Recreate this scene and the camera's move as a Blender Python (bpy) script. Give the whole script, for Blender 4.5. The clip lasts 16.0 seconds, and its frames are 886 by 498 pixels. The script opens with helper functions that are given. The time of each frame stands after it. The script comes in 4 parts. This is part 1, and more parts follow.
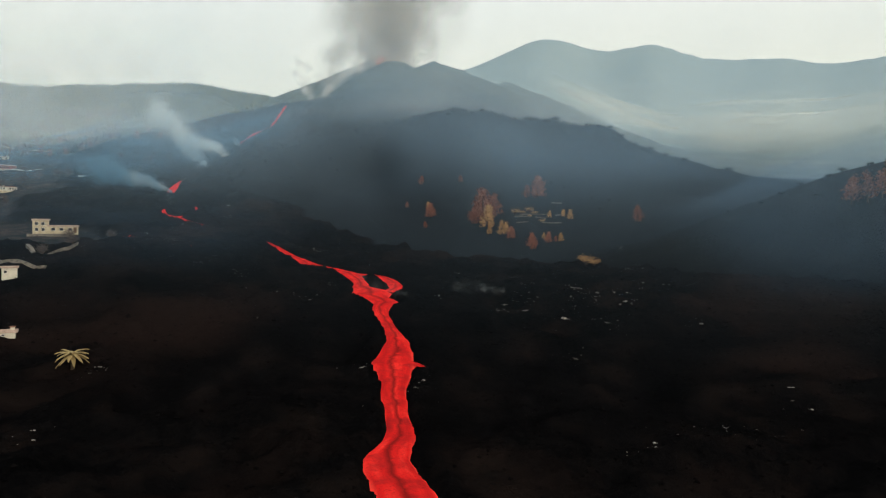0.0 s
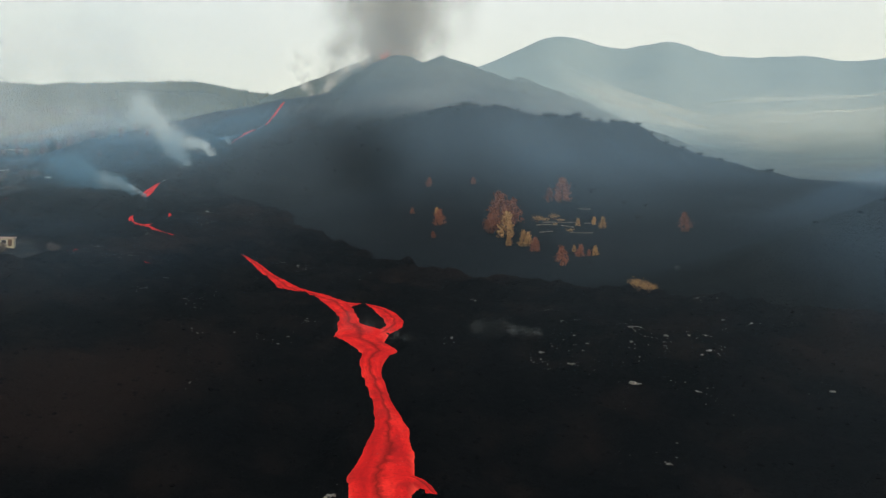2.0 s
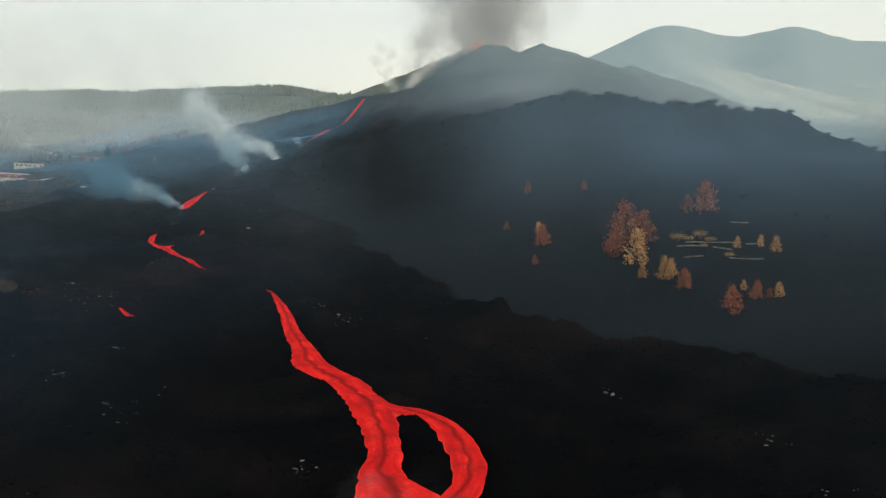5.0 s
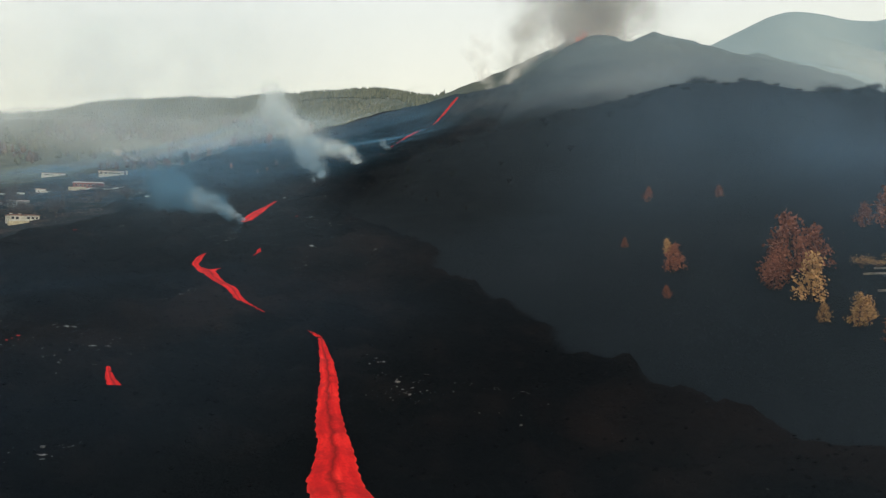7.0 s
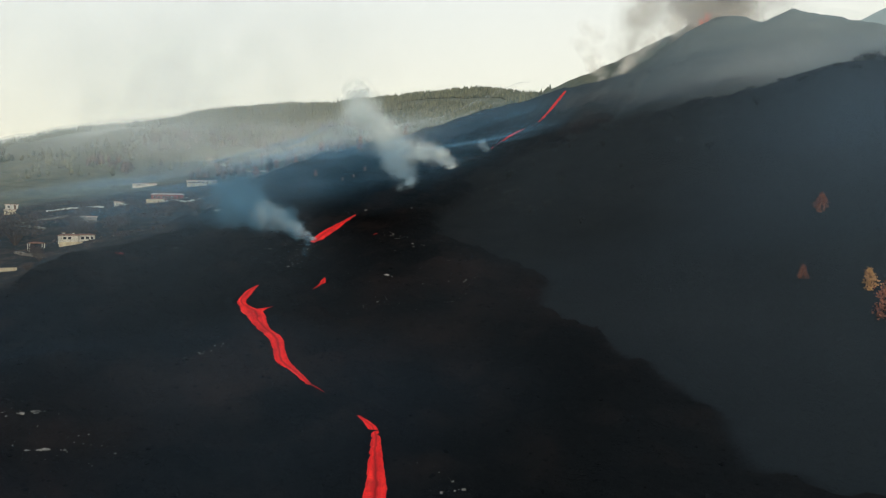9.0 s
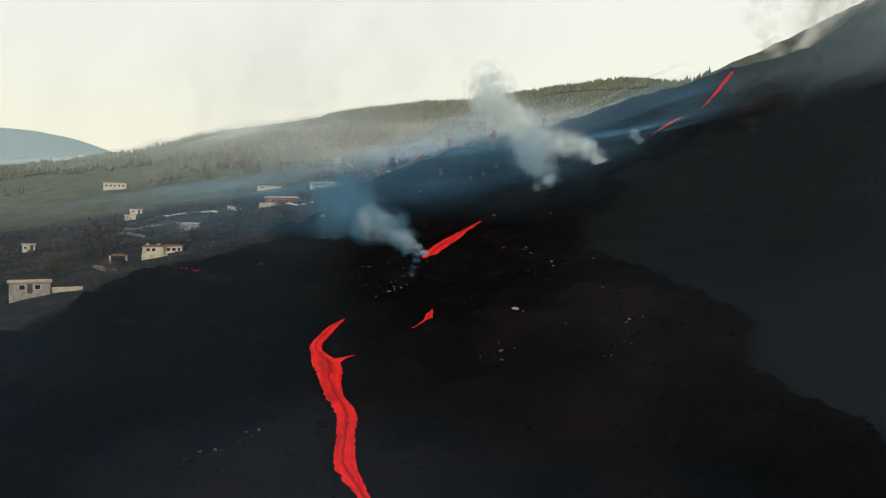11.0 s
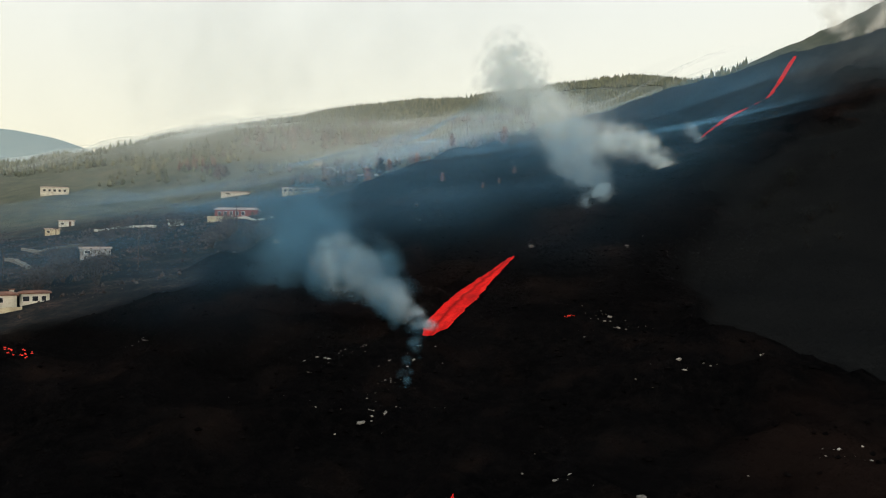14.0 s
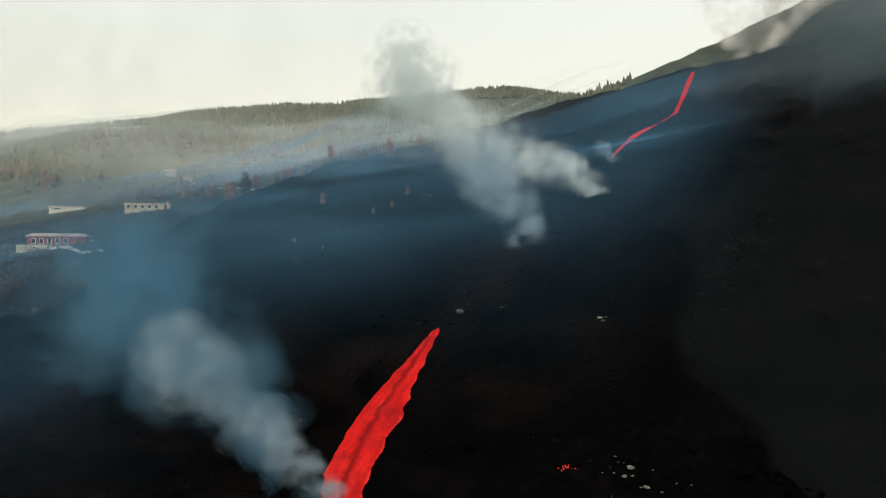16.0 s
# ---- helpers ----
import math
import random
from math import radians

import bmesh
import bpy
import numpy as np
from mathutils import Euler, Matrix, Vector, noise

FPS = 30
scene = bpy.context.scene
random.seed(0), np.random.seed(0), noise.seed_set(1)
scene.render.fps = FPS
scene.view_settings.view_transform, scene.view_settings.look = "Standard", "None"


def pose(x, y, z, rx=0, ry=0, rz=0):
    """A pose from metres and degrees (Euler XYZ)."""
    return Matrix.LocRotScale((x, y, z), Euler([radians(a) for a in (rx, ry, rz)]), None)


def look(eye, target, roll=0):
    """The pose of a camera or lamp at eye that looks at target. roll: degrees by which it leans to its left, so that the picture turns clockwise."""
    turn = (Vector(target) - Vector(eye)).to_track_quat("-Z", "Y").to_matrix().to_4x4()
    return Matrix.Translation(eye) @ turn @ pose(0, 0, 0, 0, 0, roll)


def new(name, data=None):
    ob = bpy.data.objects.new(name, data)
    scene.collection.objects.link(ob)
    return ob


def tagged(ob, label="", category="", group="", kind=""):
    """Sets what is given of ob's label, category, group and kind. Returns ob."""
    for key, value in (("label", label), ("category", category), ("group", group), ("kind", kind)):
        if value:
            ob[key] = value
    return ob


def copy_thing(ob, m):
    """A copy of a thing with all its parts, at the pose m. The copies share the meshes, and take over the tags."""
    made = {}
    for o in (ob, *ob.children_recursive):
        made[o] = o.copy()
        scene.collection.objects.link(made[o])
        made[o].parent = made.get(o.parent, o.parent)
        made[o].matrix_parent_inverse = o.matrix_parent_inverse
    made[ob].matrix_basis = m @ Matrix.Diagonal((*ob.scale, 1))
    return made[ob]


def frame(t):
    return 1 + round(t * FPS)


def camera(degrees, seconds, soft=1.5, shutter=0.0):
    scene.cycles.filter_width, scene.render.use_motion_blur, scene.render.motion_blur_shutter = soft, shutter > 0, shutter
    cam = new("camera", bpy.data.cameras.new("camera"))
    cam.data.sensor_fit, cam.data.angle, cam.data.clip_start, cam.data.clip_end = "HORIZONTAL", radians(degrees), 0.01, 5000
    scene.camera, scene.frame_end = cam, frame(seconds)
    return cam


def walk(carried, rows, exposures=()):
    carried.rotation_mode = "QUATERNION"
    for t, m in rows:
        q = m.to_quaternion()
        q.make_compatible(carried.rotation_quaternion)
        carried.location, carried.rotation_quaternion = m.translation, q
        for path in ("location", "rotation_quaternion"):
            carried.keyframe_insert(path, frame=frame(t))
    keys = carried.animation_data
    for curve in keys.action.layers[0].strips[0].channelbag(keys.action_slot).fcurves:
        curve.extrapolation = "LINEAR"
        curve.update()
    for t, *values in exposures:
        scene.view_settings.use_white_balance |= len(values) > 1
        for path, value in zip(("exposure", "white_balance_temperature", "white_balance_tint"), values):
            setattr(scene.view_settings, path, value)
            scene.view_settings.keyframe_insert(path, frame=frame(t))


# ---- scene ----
cam = camera(60.94, 16.0, 1.15)
# seconds, x, y, z, pitch, roll, yaw
PATH = [
    (0.0, 0.00, -0.00, 40.00, -0.839, 0.024, 0.000),
    (0.5, -0.23, 12.06, 41.23, -0.819, 0.015, 0.479),
    (1.0, -0.57, 24.10, 42.07, -0.803, 0.049, 0.511),
    (1.5, -0.76, 36.06, 42.89, -0.751, -0.010, 0.554),
    (2.0, -1.20, 48.24, 43.91, -0.697, -0.082, 0.596),
    (2.5, -1.48, 60.49, 45.30, -0.689, -0.064, 1.317),
    (3.0, -1.99, 72.97, 46.64, -0.648, 0.185, 2.443),
    (5.5, -5.97, 134.78, 51.91, -0.403, -0.122, 9.402),
    (6.0, -7.57, 146.36, 53.07, -0.306, -0.139, 11.150),
    (6.5, -9.34, 157.63, 54.34, -0.259, -0.191, 13.254),
    (7.0, -11.52, 168.69, 55.94, -0.287, -0.106, 15.361),
    (7.5, -13.98, 179.77, 57.66, -0.296, -0.055, 17.159),
    (8.0, -17.20, 190.97, 59.36, -0.263, 0.155, 18.236),
    (8.5, -20.73, 201.81, 60.69, -0.204, 0.179, 20.014),
    (9.0, -24.51, 212.75, 62.19, -0.226, 0.239, 23.349),
    (9.5, -28.69, 223.93, 63.58, -0.243, 0.206, 27.382),
    (12.0, -58.43, 275.34, 67.30, -0.266, 0.079, 34.665),
    (12.5, -65.57, 285.18, 68.40, -0.330, 0.009, 34.636),
    (13.0, -72.84, 295.06, 69.96, -0.339, -0.046, 34.614),
    (13.5, -79.94, 304.52, 71.87, -0.244, -0.048, 34.633),
    (14.0, -87.93, 313.47, 74.00, -0.055, -0.070, 33.248),
    (14.5, -94.61, 321.23, 75.84, 0.056, -0.098, 30.970),
    (15.0, -100.76, 328.84, 78.19, 0.218, -0.051, 30.516),
    (15.5, -106.42, 336.34, 80.36, 0.388, -0.013, 29.003),
    (16.0, -112.00, 343.88, 81.66, 0.495, 0.023, 23.216),
]
walk(cam, [(t, pose(x, y, z, 90 + p, r, yw)) for t, x, y, z, p, r, yw in PATH])

# ---- world, sun, exposure ----
world = bpy.data.worlds.new("sky")
scene.world = world
world.use_nodes = True
wn, wl = world.node_tree.nodes, world.node_tree.links
sky = wn.new("ShaderNodeTexSky")
sky.sky_type, sky.sun_disc = "NISHITA", False
sky.sun_elevation, sky.sun_rotation = radians(15), radians(150)
sky.air_density, sky.dust_density, sky.ozone_density = 1.0, 8.0, 1.0
pale = wn.new("ShaderNodeMix")
pale.data_type = "RGBA"
pale.inputs[0].default_value = 0.9
up = wn.new("ShaderNodeSeparateXYZ")
wl.new(wn.new("ShaderNodeTexCoord").outputs["Generated"], up.inputs[0])
glow = wn.new("ShaderNodeMix")
glow.data_type = "RGBA"
glow.inputs[6].default_value, glow.inputs[7].default_value = (9.6, 9.15, 7.0, 1), (8.45, 9.0, 9.0, 1)
lift = wn.new("ShaderNodeMapRange")
lift.inputs[1].default_value, lift.inputs[2].default_value = 0.08, 0.42
wl.new(up.outputs[2], lift.inputs[0])
wl.new(lift.outputs[0], glow.inputs[0])
wl.new(glow.outputs[2], pale.inputs[7])
wl.new(sky.outputs[0], pale.inputs[6])
wl.new(pale.outputs[2], wn["Background"].inputs[0])
wn["Background"].inputs[1].default_value = 0.111
sun = new("sun", bpy.data.lights.new("sun", "SUN"))
sun.data.energy, sun.data.angle, sun.data.color = 1.9, radians(4), (1.0, 0.85, 0.68)
sun.matrix_world = look((200, -350, 108), (0, 0, 0))
scene.view_settings.exposure = 0.0
scene.cycles.transparent_max_bounces = 160


# ---- materials ----
def material(name, rough=0.9):
    m = bpy.data.materials.new(name)
    m.use_nodes = True
    b = m.node_tree.nodes["Principled BSDF"]
    b.inputs["Roughness"].default_value = rough
    b.inputs["Specular IOR Level"].default_value = 0.15
    return m, m.node_tree.nodes, m.node_tree.links, b


def noise_node(n, l, co, scale, detail=6.0, rough=0.6):
    t = n.new("ShaderNodeTexNoise")
    t.inputs["Scale"].default_value, t.inputs["Detail"].default_value, t.inputs["Roughness"].default_value = scale, detail, rough
    l.new(co, t.inputs["Vector"])
    return t


def ramp(n, l, fac, *stops):
    r = n.new("ShaderNodeValToRGB")
    e = r.color_ramp.elements
    while len(e) < len(stops):
        e.new(0.5)
    for k, (p, c) in zip(e, stops):
        k.position, k.color = p, (*c, 1)
    l.new(fac, r.inputs[0])
    return r.outputs[0]


def mix(n, l, fac, a, b, kind="MIX"):
    m = n.new("ShaderNodeMix")
    m.data_type, m.blend_type = "RGBA", kind
    for v, s in ((fac, m.inputs[0]), (a, m.inputs[6]), (b, m.inputs[7])):
        if isinstance(v, tuple):
            s.default_value = (*v, 1)
        elif isinstance(v, (int, float)):
            s.default_value = v
        else:
            l.new(v, s)
    return m.outputs[2]


def bump(n, l, b, height, strength, distance):
    k = n.new("ShaderNodeBump")
    k.inputs["Strength"].default_value, k.inputs["Distance"].default_value = strength, distance
    l.new(height, k.inputs["Height"])
    l.new(k.outputs[0], b.inputs["Normal"])


def split(n, l, name):
    at = n.new("ShaderNodeAttribute")
    at.attribute_name = name
    sep = n.new("ShaderNodeSeparateColor")
    l.new(at.outputs["Color"], sep.inputs[0])
    return sep.outputs


def ground_material():
    m, n, l, b = material("ground", 1.0)
    b.inputs["Specular IOR Level"].default_value = 0.0
    co = n.new("ShaderNodeTexCoord").outputs["Object"]
    cover, zone = split(n, l, "cover"), split(n, l, "zone")
    big, mid, small = noise_node(n, l, co, 0.018), noise_node(n, l, co, 0.11), noise_node(n, l, co, 0.9, 9, 0.7)
    fine = noise_node(n, l, co, 4.0, 8, 0.7)
    lava = ramp(n, l, mid.outputs[0], (0.32, (0.0014, 0.0015, 0.0018)), (0.52, (0.0032, 0.0031, 0.0035)), (0.74, (0.0135, 0.0092, 0.0078)))
    lava = mix(n, l, ramp(n, l, small.outputs[0], (0.42, (0, 0, 0)), (0.68, (0.7, 0.7, 0.7))), lava, (0.0075, 0.0066, 0.0065))
    lava = mix(n, l, ramp(n, l, big.outputs[0], (0.52, (0, 0, 0)), (0.66, (0.7, 0.7, 0.7))), lava, (0.0175, 0.0105, 0.0085))
    lava = mix(n, l, ramp(n, l, fine.outputs[0], (0.70, (0, 0, 0)), (0.80, (0.35, 0.35, 0.35))), lava, (0.055, 0.050, 0.046))
    ash = ramp(n, l, mid.outputs[0], (0.35, (0.0075, 0.0082, 0.0090)), (0.65, (0.0105, 0.0112, 0.0116)))
    # hill ash, lighter than the flank, with blue distance haze in its colour
    hazy_ash = ramp(n, l, big.outputs[0], (0.30, (0.0125, 0.0165, 0.0205)), (0.70, (0.0175, 0.0215, 0.0255)))
    hazy_ash = mix(n, l, ramp(n, l, small.outputs[0], (0.35, (0, 0, 0)), (0.75, (0.5, 0.5, 0.5))), hazy_ash, (0.012, 0.0145, 0.017))
    # cone ash made paler and bluer by haze mixed into its colour
    hazy_cone = ramp(n, l, big.outputs[0], (0.30, (0.046, 0.068, 0.086)), (0.70, (0.078, 0.098, 0.108)))
    field = ramp(n, l, mid.outputs[0], (0.30, (0.017, 0.023, 0.028)), (0.5, (0.034, 0.032, 0.032)), (0.72, (0.105, 0.074, 0.056)))
    field = mix(n, l, ramp(n, l, small.outputs[0], (0.35, (0, 0, 0)), (0.6, (0.9, 0.9, 0.9))), (0.018, 0.024, 0.029), field)
    # forest floor lightened, the ridge's haze being part of its colour
    hazy_wood = ramp(n, l, mid.outputs[0], (0.30, (0.075, 0.092, 0.076)), (0.70, (0.135, 0.14, 0.104)))
    # range's pale blue-grey: distance haze put into the base colour
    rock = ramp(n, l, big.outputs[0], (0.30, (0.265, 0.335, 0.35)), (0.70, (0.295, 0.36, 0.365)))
    c = mix(n, l, zone[1], ash, hazy_ash)
    c = mix(n, l, zone[0], c, field)
    c = mix(n, l, cover[0], c, lava)
    c = mix(n, l, zone[2], c, hazy_cone)
    c = mix(n, l, cover[1], c, hazy_wood)
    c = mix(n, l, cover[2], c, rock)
    l.new(c, b.inputs["Base Color"])
    bump(n, l, b, small.outputs[0], 1.0, 1.2)
    return m


def plain(name, low, high, scale=3.0, rough=0.85, relief=0.3, spread=0.0):
    """A worn surface: two tones in patches, grain, a shade of its own for each object."""
    m, n, l, b = material(name, rough)
    co = n.new("ShaderNodeTexCoord").outputs["Object"]
    a, g = noise_node(n, l, co, scale), noise_node(n, l, co, scale * 9, 4)
    c = mix(n, l, ramp(n, l, a.outputs[0], (0.35, (0, 0, 0)), (0.65, (1, 1, 1))), low, high)
    c = mix(n, l, ramp(n, l, g.outputs[0], (0.45, (0, 0, 0)), (0.75, (0.5, 0.5, 0.5))), c, tuple(v * 0.6 for v in low))
    if low[0] < 0.005:
        b.inputs["Specular IOR Level"].default_value = 0.0
    if spread:
        h = n.new("ShaderNodeHueSaturation")
        r = n.new("ShaderNodeMapRange")
        r.inputs[3].default_value, r.inputs[4].default_value = 1 - spread, 1 + spread
        l.new(n.new("ShaderNodeObjectInfo").outputs["Random"], r.inputs[0])
        l.new(r.outputs[0], h.inputs["Value"])
        l.new(c, h.inputs["Color"])
        c = h.outputs[0]
    l.new(c, b.inputs["Base Color"])
    bump(n, l, b, g.outputs[0], relief, 0.05)
    return m


def leaves(name, low, high, spread=0.25):
    """Foliage whose clumps differ in tone."""
    m, n, l, b = material(name, 0.8)
    geo = n.new("ShaderNodeNewGeometry")
    c = mix(n, l, geo.outputs["Random Per Island"], low, high)
    h = n.new("ShaderNodeHueSaturation")
    r = n.new("ShaderNodeMapRange")
    r.inputs[3].default_value, r.inputs[4].default_value = 1 - spread, 1 + spread
    l.new(n.new("ShaderNodeObjectInfo").outputs["Random"], r.inputs[0])
    l.new(r.outputs[0], h.inputs["Value"])
    l.new(c, h.inputs["Color"])
    l.new(h.outputs[0], b.inputs["Base Color"])
    return m


def molten():
    """Red-hot lava with a darker skin torn along the flow."""
    m, n, l, b = material("molten_lava", 0.8)
    b.inputs["Specular IOR Level"].default_value = 0.0
    b.inputs["Base Color"].default_value = (0.006, 0.004, 0.004, 1)
    uv = n.new("ShaderNodeTexCoord").outputs["UV"]
    ob = n.new("ShaderNodeTexCoord").outputs["Object"]
    mp = n.new("ShaderNodeMapping")
    mp.inputs["Scale"].default_value = (0.05, 1.6, 1)
    l.new(uv, mp.inputs["Vector"])
    streak, skin, grit = noise_node(n, l, mp.outputs[0], 2.0, 5, 0.6), noise_node(n, l, ob, 0.22, 6, 0.65), noise_node(n, l, ob, 3.0, 6, 0.75)
    c = ramp(n, l, streak.outputs[0], (0.30, (0.38, 0.008, 0.008)), (0.50, (0.60, 0.012, 0.010)), (0.70, (0.80, 0.032, 0.022)))
    c = mix(n, l, ramp(n, l, skin.outputs[0], (0.48, (0, 0, 0)), (0.68, (0.75, 0.75, 0.75))), c, (0.24, 0.010, 0.010))
    c = mix(n, l, ramp(n, l, grit.outputs[0], (0.52, (0, 0, 0)), (0.66, (0.6, 0.6, 0.6))), c, (0.22, 0.007, 0.007))
    side = n.new("ShaderNodeSeparateXYZ")
    l.new(uv, side.inputs[0])
    wander = n.new("ShaderNodeMath")
    wander.operation = "MULTIPLY_ADD"
    l.new(skin.outputs[0], wander.inputs[0])
    wander.inputs[1].default_value = 0.5
    l.new(side.outputs[1], wander.inputs[2])
    seam = ramp(n, l, wander.outputs[0], (0.66, (0, 0, 0)), (0.76, (0.9, 0.9, 0.9)), (0.88, (0, 0, 0)))
    c = mix(n, l, seam, c, (0.16, 0.006, 0.005))
    c = mix(n, l, ramp(n, l, side.outputs[1], (0.0, (0.7, 0.7, 0.7)), (0.10, (0, 0, 0)), (0.90, (0, 0, 0)), (1.0, (0.7, 0.7, 0.7))), c, (0.86, 0.062, 0.04))
    l.new(c, b.inputs["Emission Color"])
    b.inputs["Emission Strength"].default_value = 1.12
    bump(n, l, b, grit.outputs[0], 0.5, 0.2)
    return m


def smoke_material(name, colour, thick, scale, torn=0.36):
    """Thin drifting smoke, lit by sky and sun, torn by noise."""
    m = bpy.data.materials.new(name)
    m.use_nodes = True
    n, l = m.node_tree.nodes, m.node_tree.links
    n.remove(n["Principled BSDF"])
    co = n.new("ShaderNodeTexCoord").outputs["Object"]
    t = noise_node(n, l, co, scale, 5, 0.6)
    a = ramp(n, l, t.outputs[0], (torn, (0, 0, 0)), (0.72, (thick, thick, thick)))
    body = n.new("ShaderNodeAttribute")
    body.attribute_name = "body"
    thin = n.new("ShaderNodeMath")
    thin.operation = "MULTIPLY"
    l.new(a, thin.inputs[0])
    l.new(body.outputs["Fac"], thin.inputs[1])
    a = thin.outputs[0]
    clear, lit, back, both, out = (n.new("ShaderNodeBsdfTransparent"), n.new("ShaderNodeBsdfDiffuse"), n.new("ShaderNodeBsdfTranslucent"),
                                   n.new("ShaderNodeMixShader"), n.new("ShaderNodeMixShader"))
    lit.inputs[0].default_value = back.inputs[0].default_value = (*colour, 1)
    both.inputs[0].default_value = 0.5
    l.new(lit.outputs[0], both.inputs[1])
    l.new(back.outputs[0], both.inputs[2])
    l.new(a, out.inputs[0])
    l.new(clear.outputs[0], out.inputs[1])
    l.new(both.outputs[0], out.inputs[2])
    l.new(out.outputs[0], n["Material Output"].inputs[0])
    return m


LAVA = molten()
WHITE_WALL = plain("white_render", (0.42, 0.40, 0.33), (0.60, 0.57, 0.48), 0.6, spread=0.08)
CREAM_WALL = plain("cream_render", (0.34, 0.29, 0.20), (0.48, 0.42, 0.29), 0.6, spread=0.08)
RED_WALL = plain("red_render", (0.16, 0.045, 0.04), (0.24, 0.07, 0.055), 0.6)
GREY_WALL = plain("bare_block", (0.20, 0.19, 0.18), (0.32, 0.30, 0.27), 0.9)
TILE = plain("clay_tiles", (0.13, 0.065, 0.045), (0.24, 0.12, 0.08), 1.2)
PALE_ROOF = plain("pale_roof", (0.34, 0.26, 0.22), (0.48, 0.38, 0.32), 0.8)
DARK_PANE = plain("dark_glass", (0.012, 0.014, 0.018), (0.03, 0.034, 0.04), 2.0, 0.15, 0.0)
FRAME_WHITE = plain("painted_frame", (0.55, 0.53, 0.48), (0.7, 0.68, 0.62), 2.0)
DOOR_WOOD = plain("door_wood", (0.07, 0.04, 0.025), (0.12, 0.07, 0.04), 2.0)
STONE = plain("dry_stone", (0.08, 0.07, 0.06), (0.20, 0.18, 0.15), 1.2)
PALE_STONE = plain("pale_rock", (0.08, 0.076, 0.07), (0.27, 0.25, 0.225), 1.6, spread=0.4)
BLACK_ROCK = plain("lava_rock", (0.0012, 0.0012, 0.0014), (0.0048, 0.0042, 0.0042), 0.5, 1.0)
ASPHALT = plain("road_dust", (0.22, 0.19, 0.16), (0.34, 0.30, 0.25), 0.4)
DARK_STEM = plain("dark_stem", (0.006, 0.006, 0.006), (0.013, 0.012, 0.011), 3.0)
BARK = plain("bark", (0.035, 0.025, 0.02), (0.08, 0.055, 0.04), 3.0)
RED_NEEDLES = leaves("scorched_needles", (0.12, 0.045, 0.03), (0.26, 0.10, 0.06))
GOLD_NEEDLES = leaves("yellowed_needles", (0.22, 0.12, 0.05), (0.50, 0.29, 0.12))
DARK_LEAVES = leaves("dark_leaves", (0.0035, 0.005, 0.0055), (0.009, 0.011, 0.0105))
DRY_LEAVES = leaves("dry_leaves", (0.030, 0.026, 0.025), (0.095, 0.068, 0.054))
# far needles paled by haze that is in the colour itself
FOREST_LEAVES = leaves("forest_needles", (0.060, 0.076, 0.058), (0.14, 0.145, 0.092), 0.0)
PALM_LEAVES = leaves("dusty_fronds", (0.22, 0.16, 0.07), (0.36, 0.27, 0.12))


# ---- the lie of the land ----
def smooth(a, b, v):
    s = np.clip((v - a) / (b - a), 0.0, 1.0)
    return s * s * (3 - 2 * s)


def value_noise(x, y, seed):
    """Smooth noise in -1..1, one bump a unit."""
    ix, iy = np.floor(x), np.floor(y)
    fx, fy = x - ix, y - iy
    fx, fy = fx * fx * fx * (fx * (6 * fx - 15) + 10), fy * fy * fy * (fy * (6 * fy - 15) + 10)

    def corner(a, b):
        s = np.sin(a * 127.1 + b * 311.7 + seed * 74.7) * 43758.5453
        return 2 * (s - np.floor(s)) - 1
    low = corner(ix, iy) * (1 - fx) + corner(ix + 1, iy) * fx
    high = corner(ix, iy + 1) * (1 - fx) + corner(ix + 1, iy + 1) * fx
    return low * (1 - fy) + high * fy


def fbm(x, y, octaves, seed, gain=0.5):
    total, amp = 0.0, 1.0
    for k in range(octaves):
        total = total + amp * value_noise(x * 0.8 - y * 0.6, x * 0.6 + y * 0.8, seed + k)
        x, y, amp = x * 2.03 + 11.3, y * 2.03 - 7.1, amp * gain
    return total


# coarse relief, metres, every 90 m from (-400, -40)
RELIEF = np.array([
    (2.5, 0.9, -0.1, 0.2, 1.7, -0.1, -3.2, -1.7, 3.7),
    (7.5, 4.5, 3.2, 5.8, 9.8, 4.2, 3.1, 13.9, 23.9),
    (15.2, 12, 11.5, 19.9, 21.9, 14.6, 20.5, 37.4, 43.1),
    (26, 26.9, 32, 41.3, 26.9, 28, 39.9, 54.9, 54),
    (40.1, 46.8, 50.5, 44.3, 29.5, 41, 50.4, 53.8, 55),
    (55, 69.6, 71.5, 63.3, 64.8, 70.7, 68, 59.9, 59.2),
    (71.9, 86.2, 87.3, 85.3, 87.9, 80.8, 81.8, 79.2, 73.1),
    (93.7, 102.7, 104.5, 108, 105.1, 93.4, 83.9, 84.8, 82.1),
    (114.1, 126.9, 143, 166.3, 165.3, 152.7, 120.2, 96.5, 86.1),
    (134.2, 157.2, 185.1, 212.4, 219.3, 205, 166.9, 126.2, 95.9),
])


def relief(x, y):
    gx, gy = np.clip((x + 400) / 90, 1.0, 6.999), np.clip((y + 40) / 90, 1.0, 7.999)
    i, j = np.floor(gx).astype(int), np.floor(gy).astype(int)

    def weights(u):
        return ((1 - u) ** 3 / 6, (3 * u ** 3 - 6 * u ** 2 + 4) / 6, (-3 * u ** 3 + 3 * u ** 2 + 3 * u + 1) / 6, u ** 3 / 6)
    wx, wy = weights(gx - i), weights(gy - j)
    return sum(RELIEF[j - 1 + b, i - 1 + a] * wx[a] * wy[b] for a in range(4) for b in range(4))


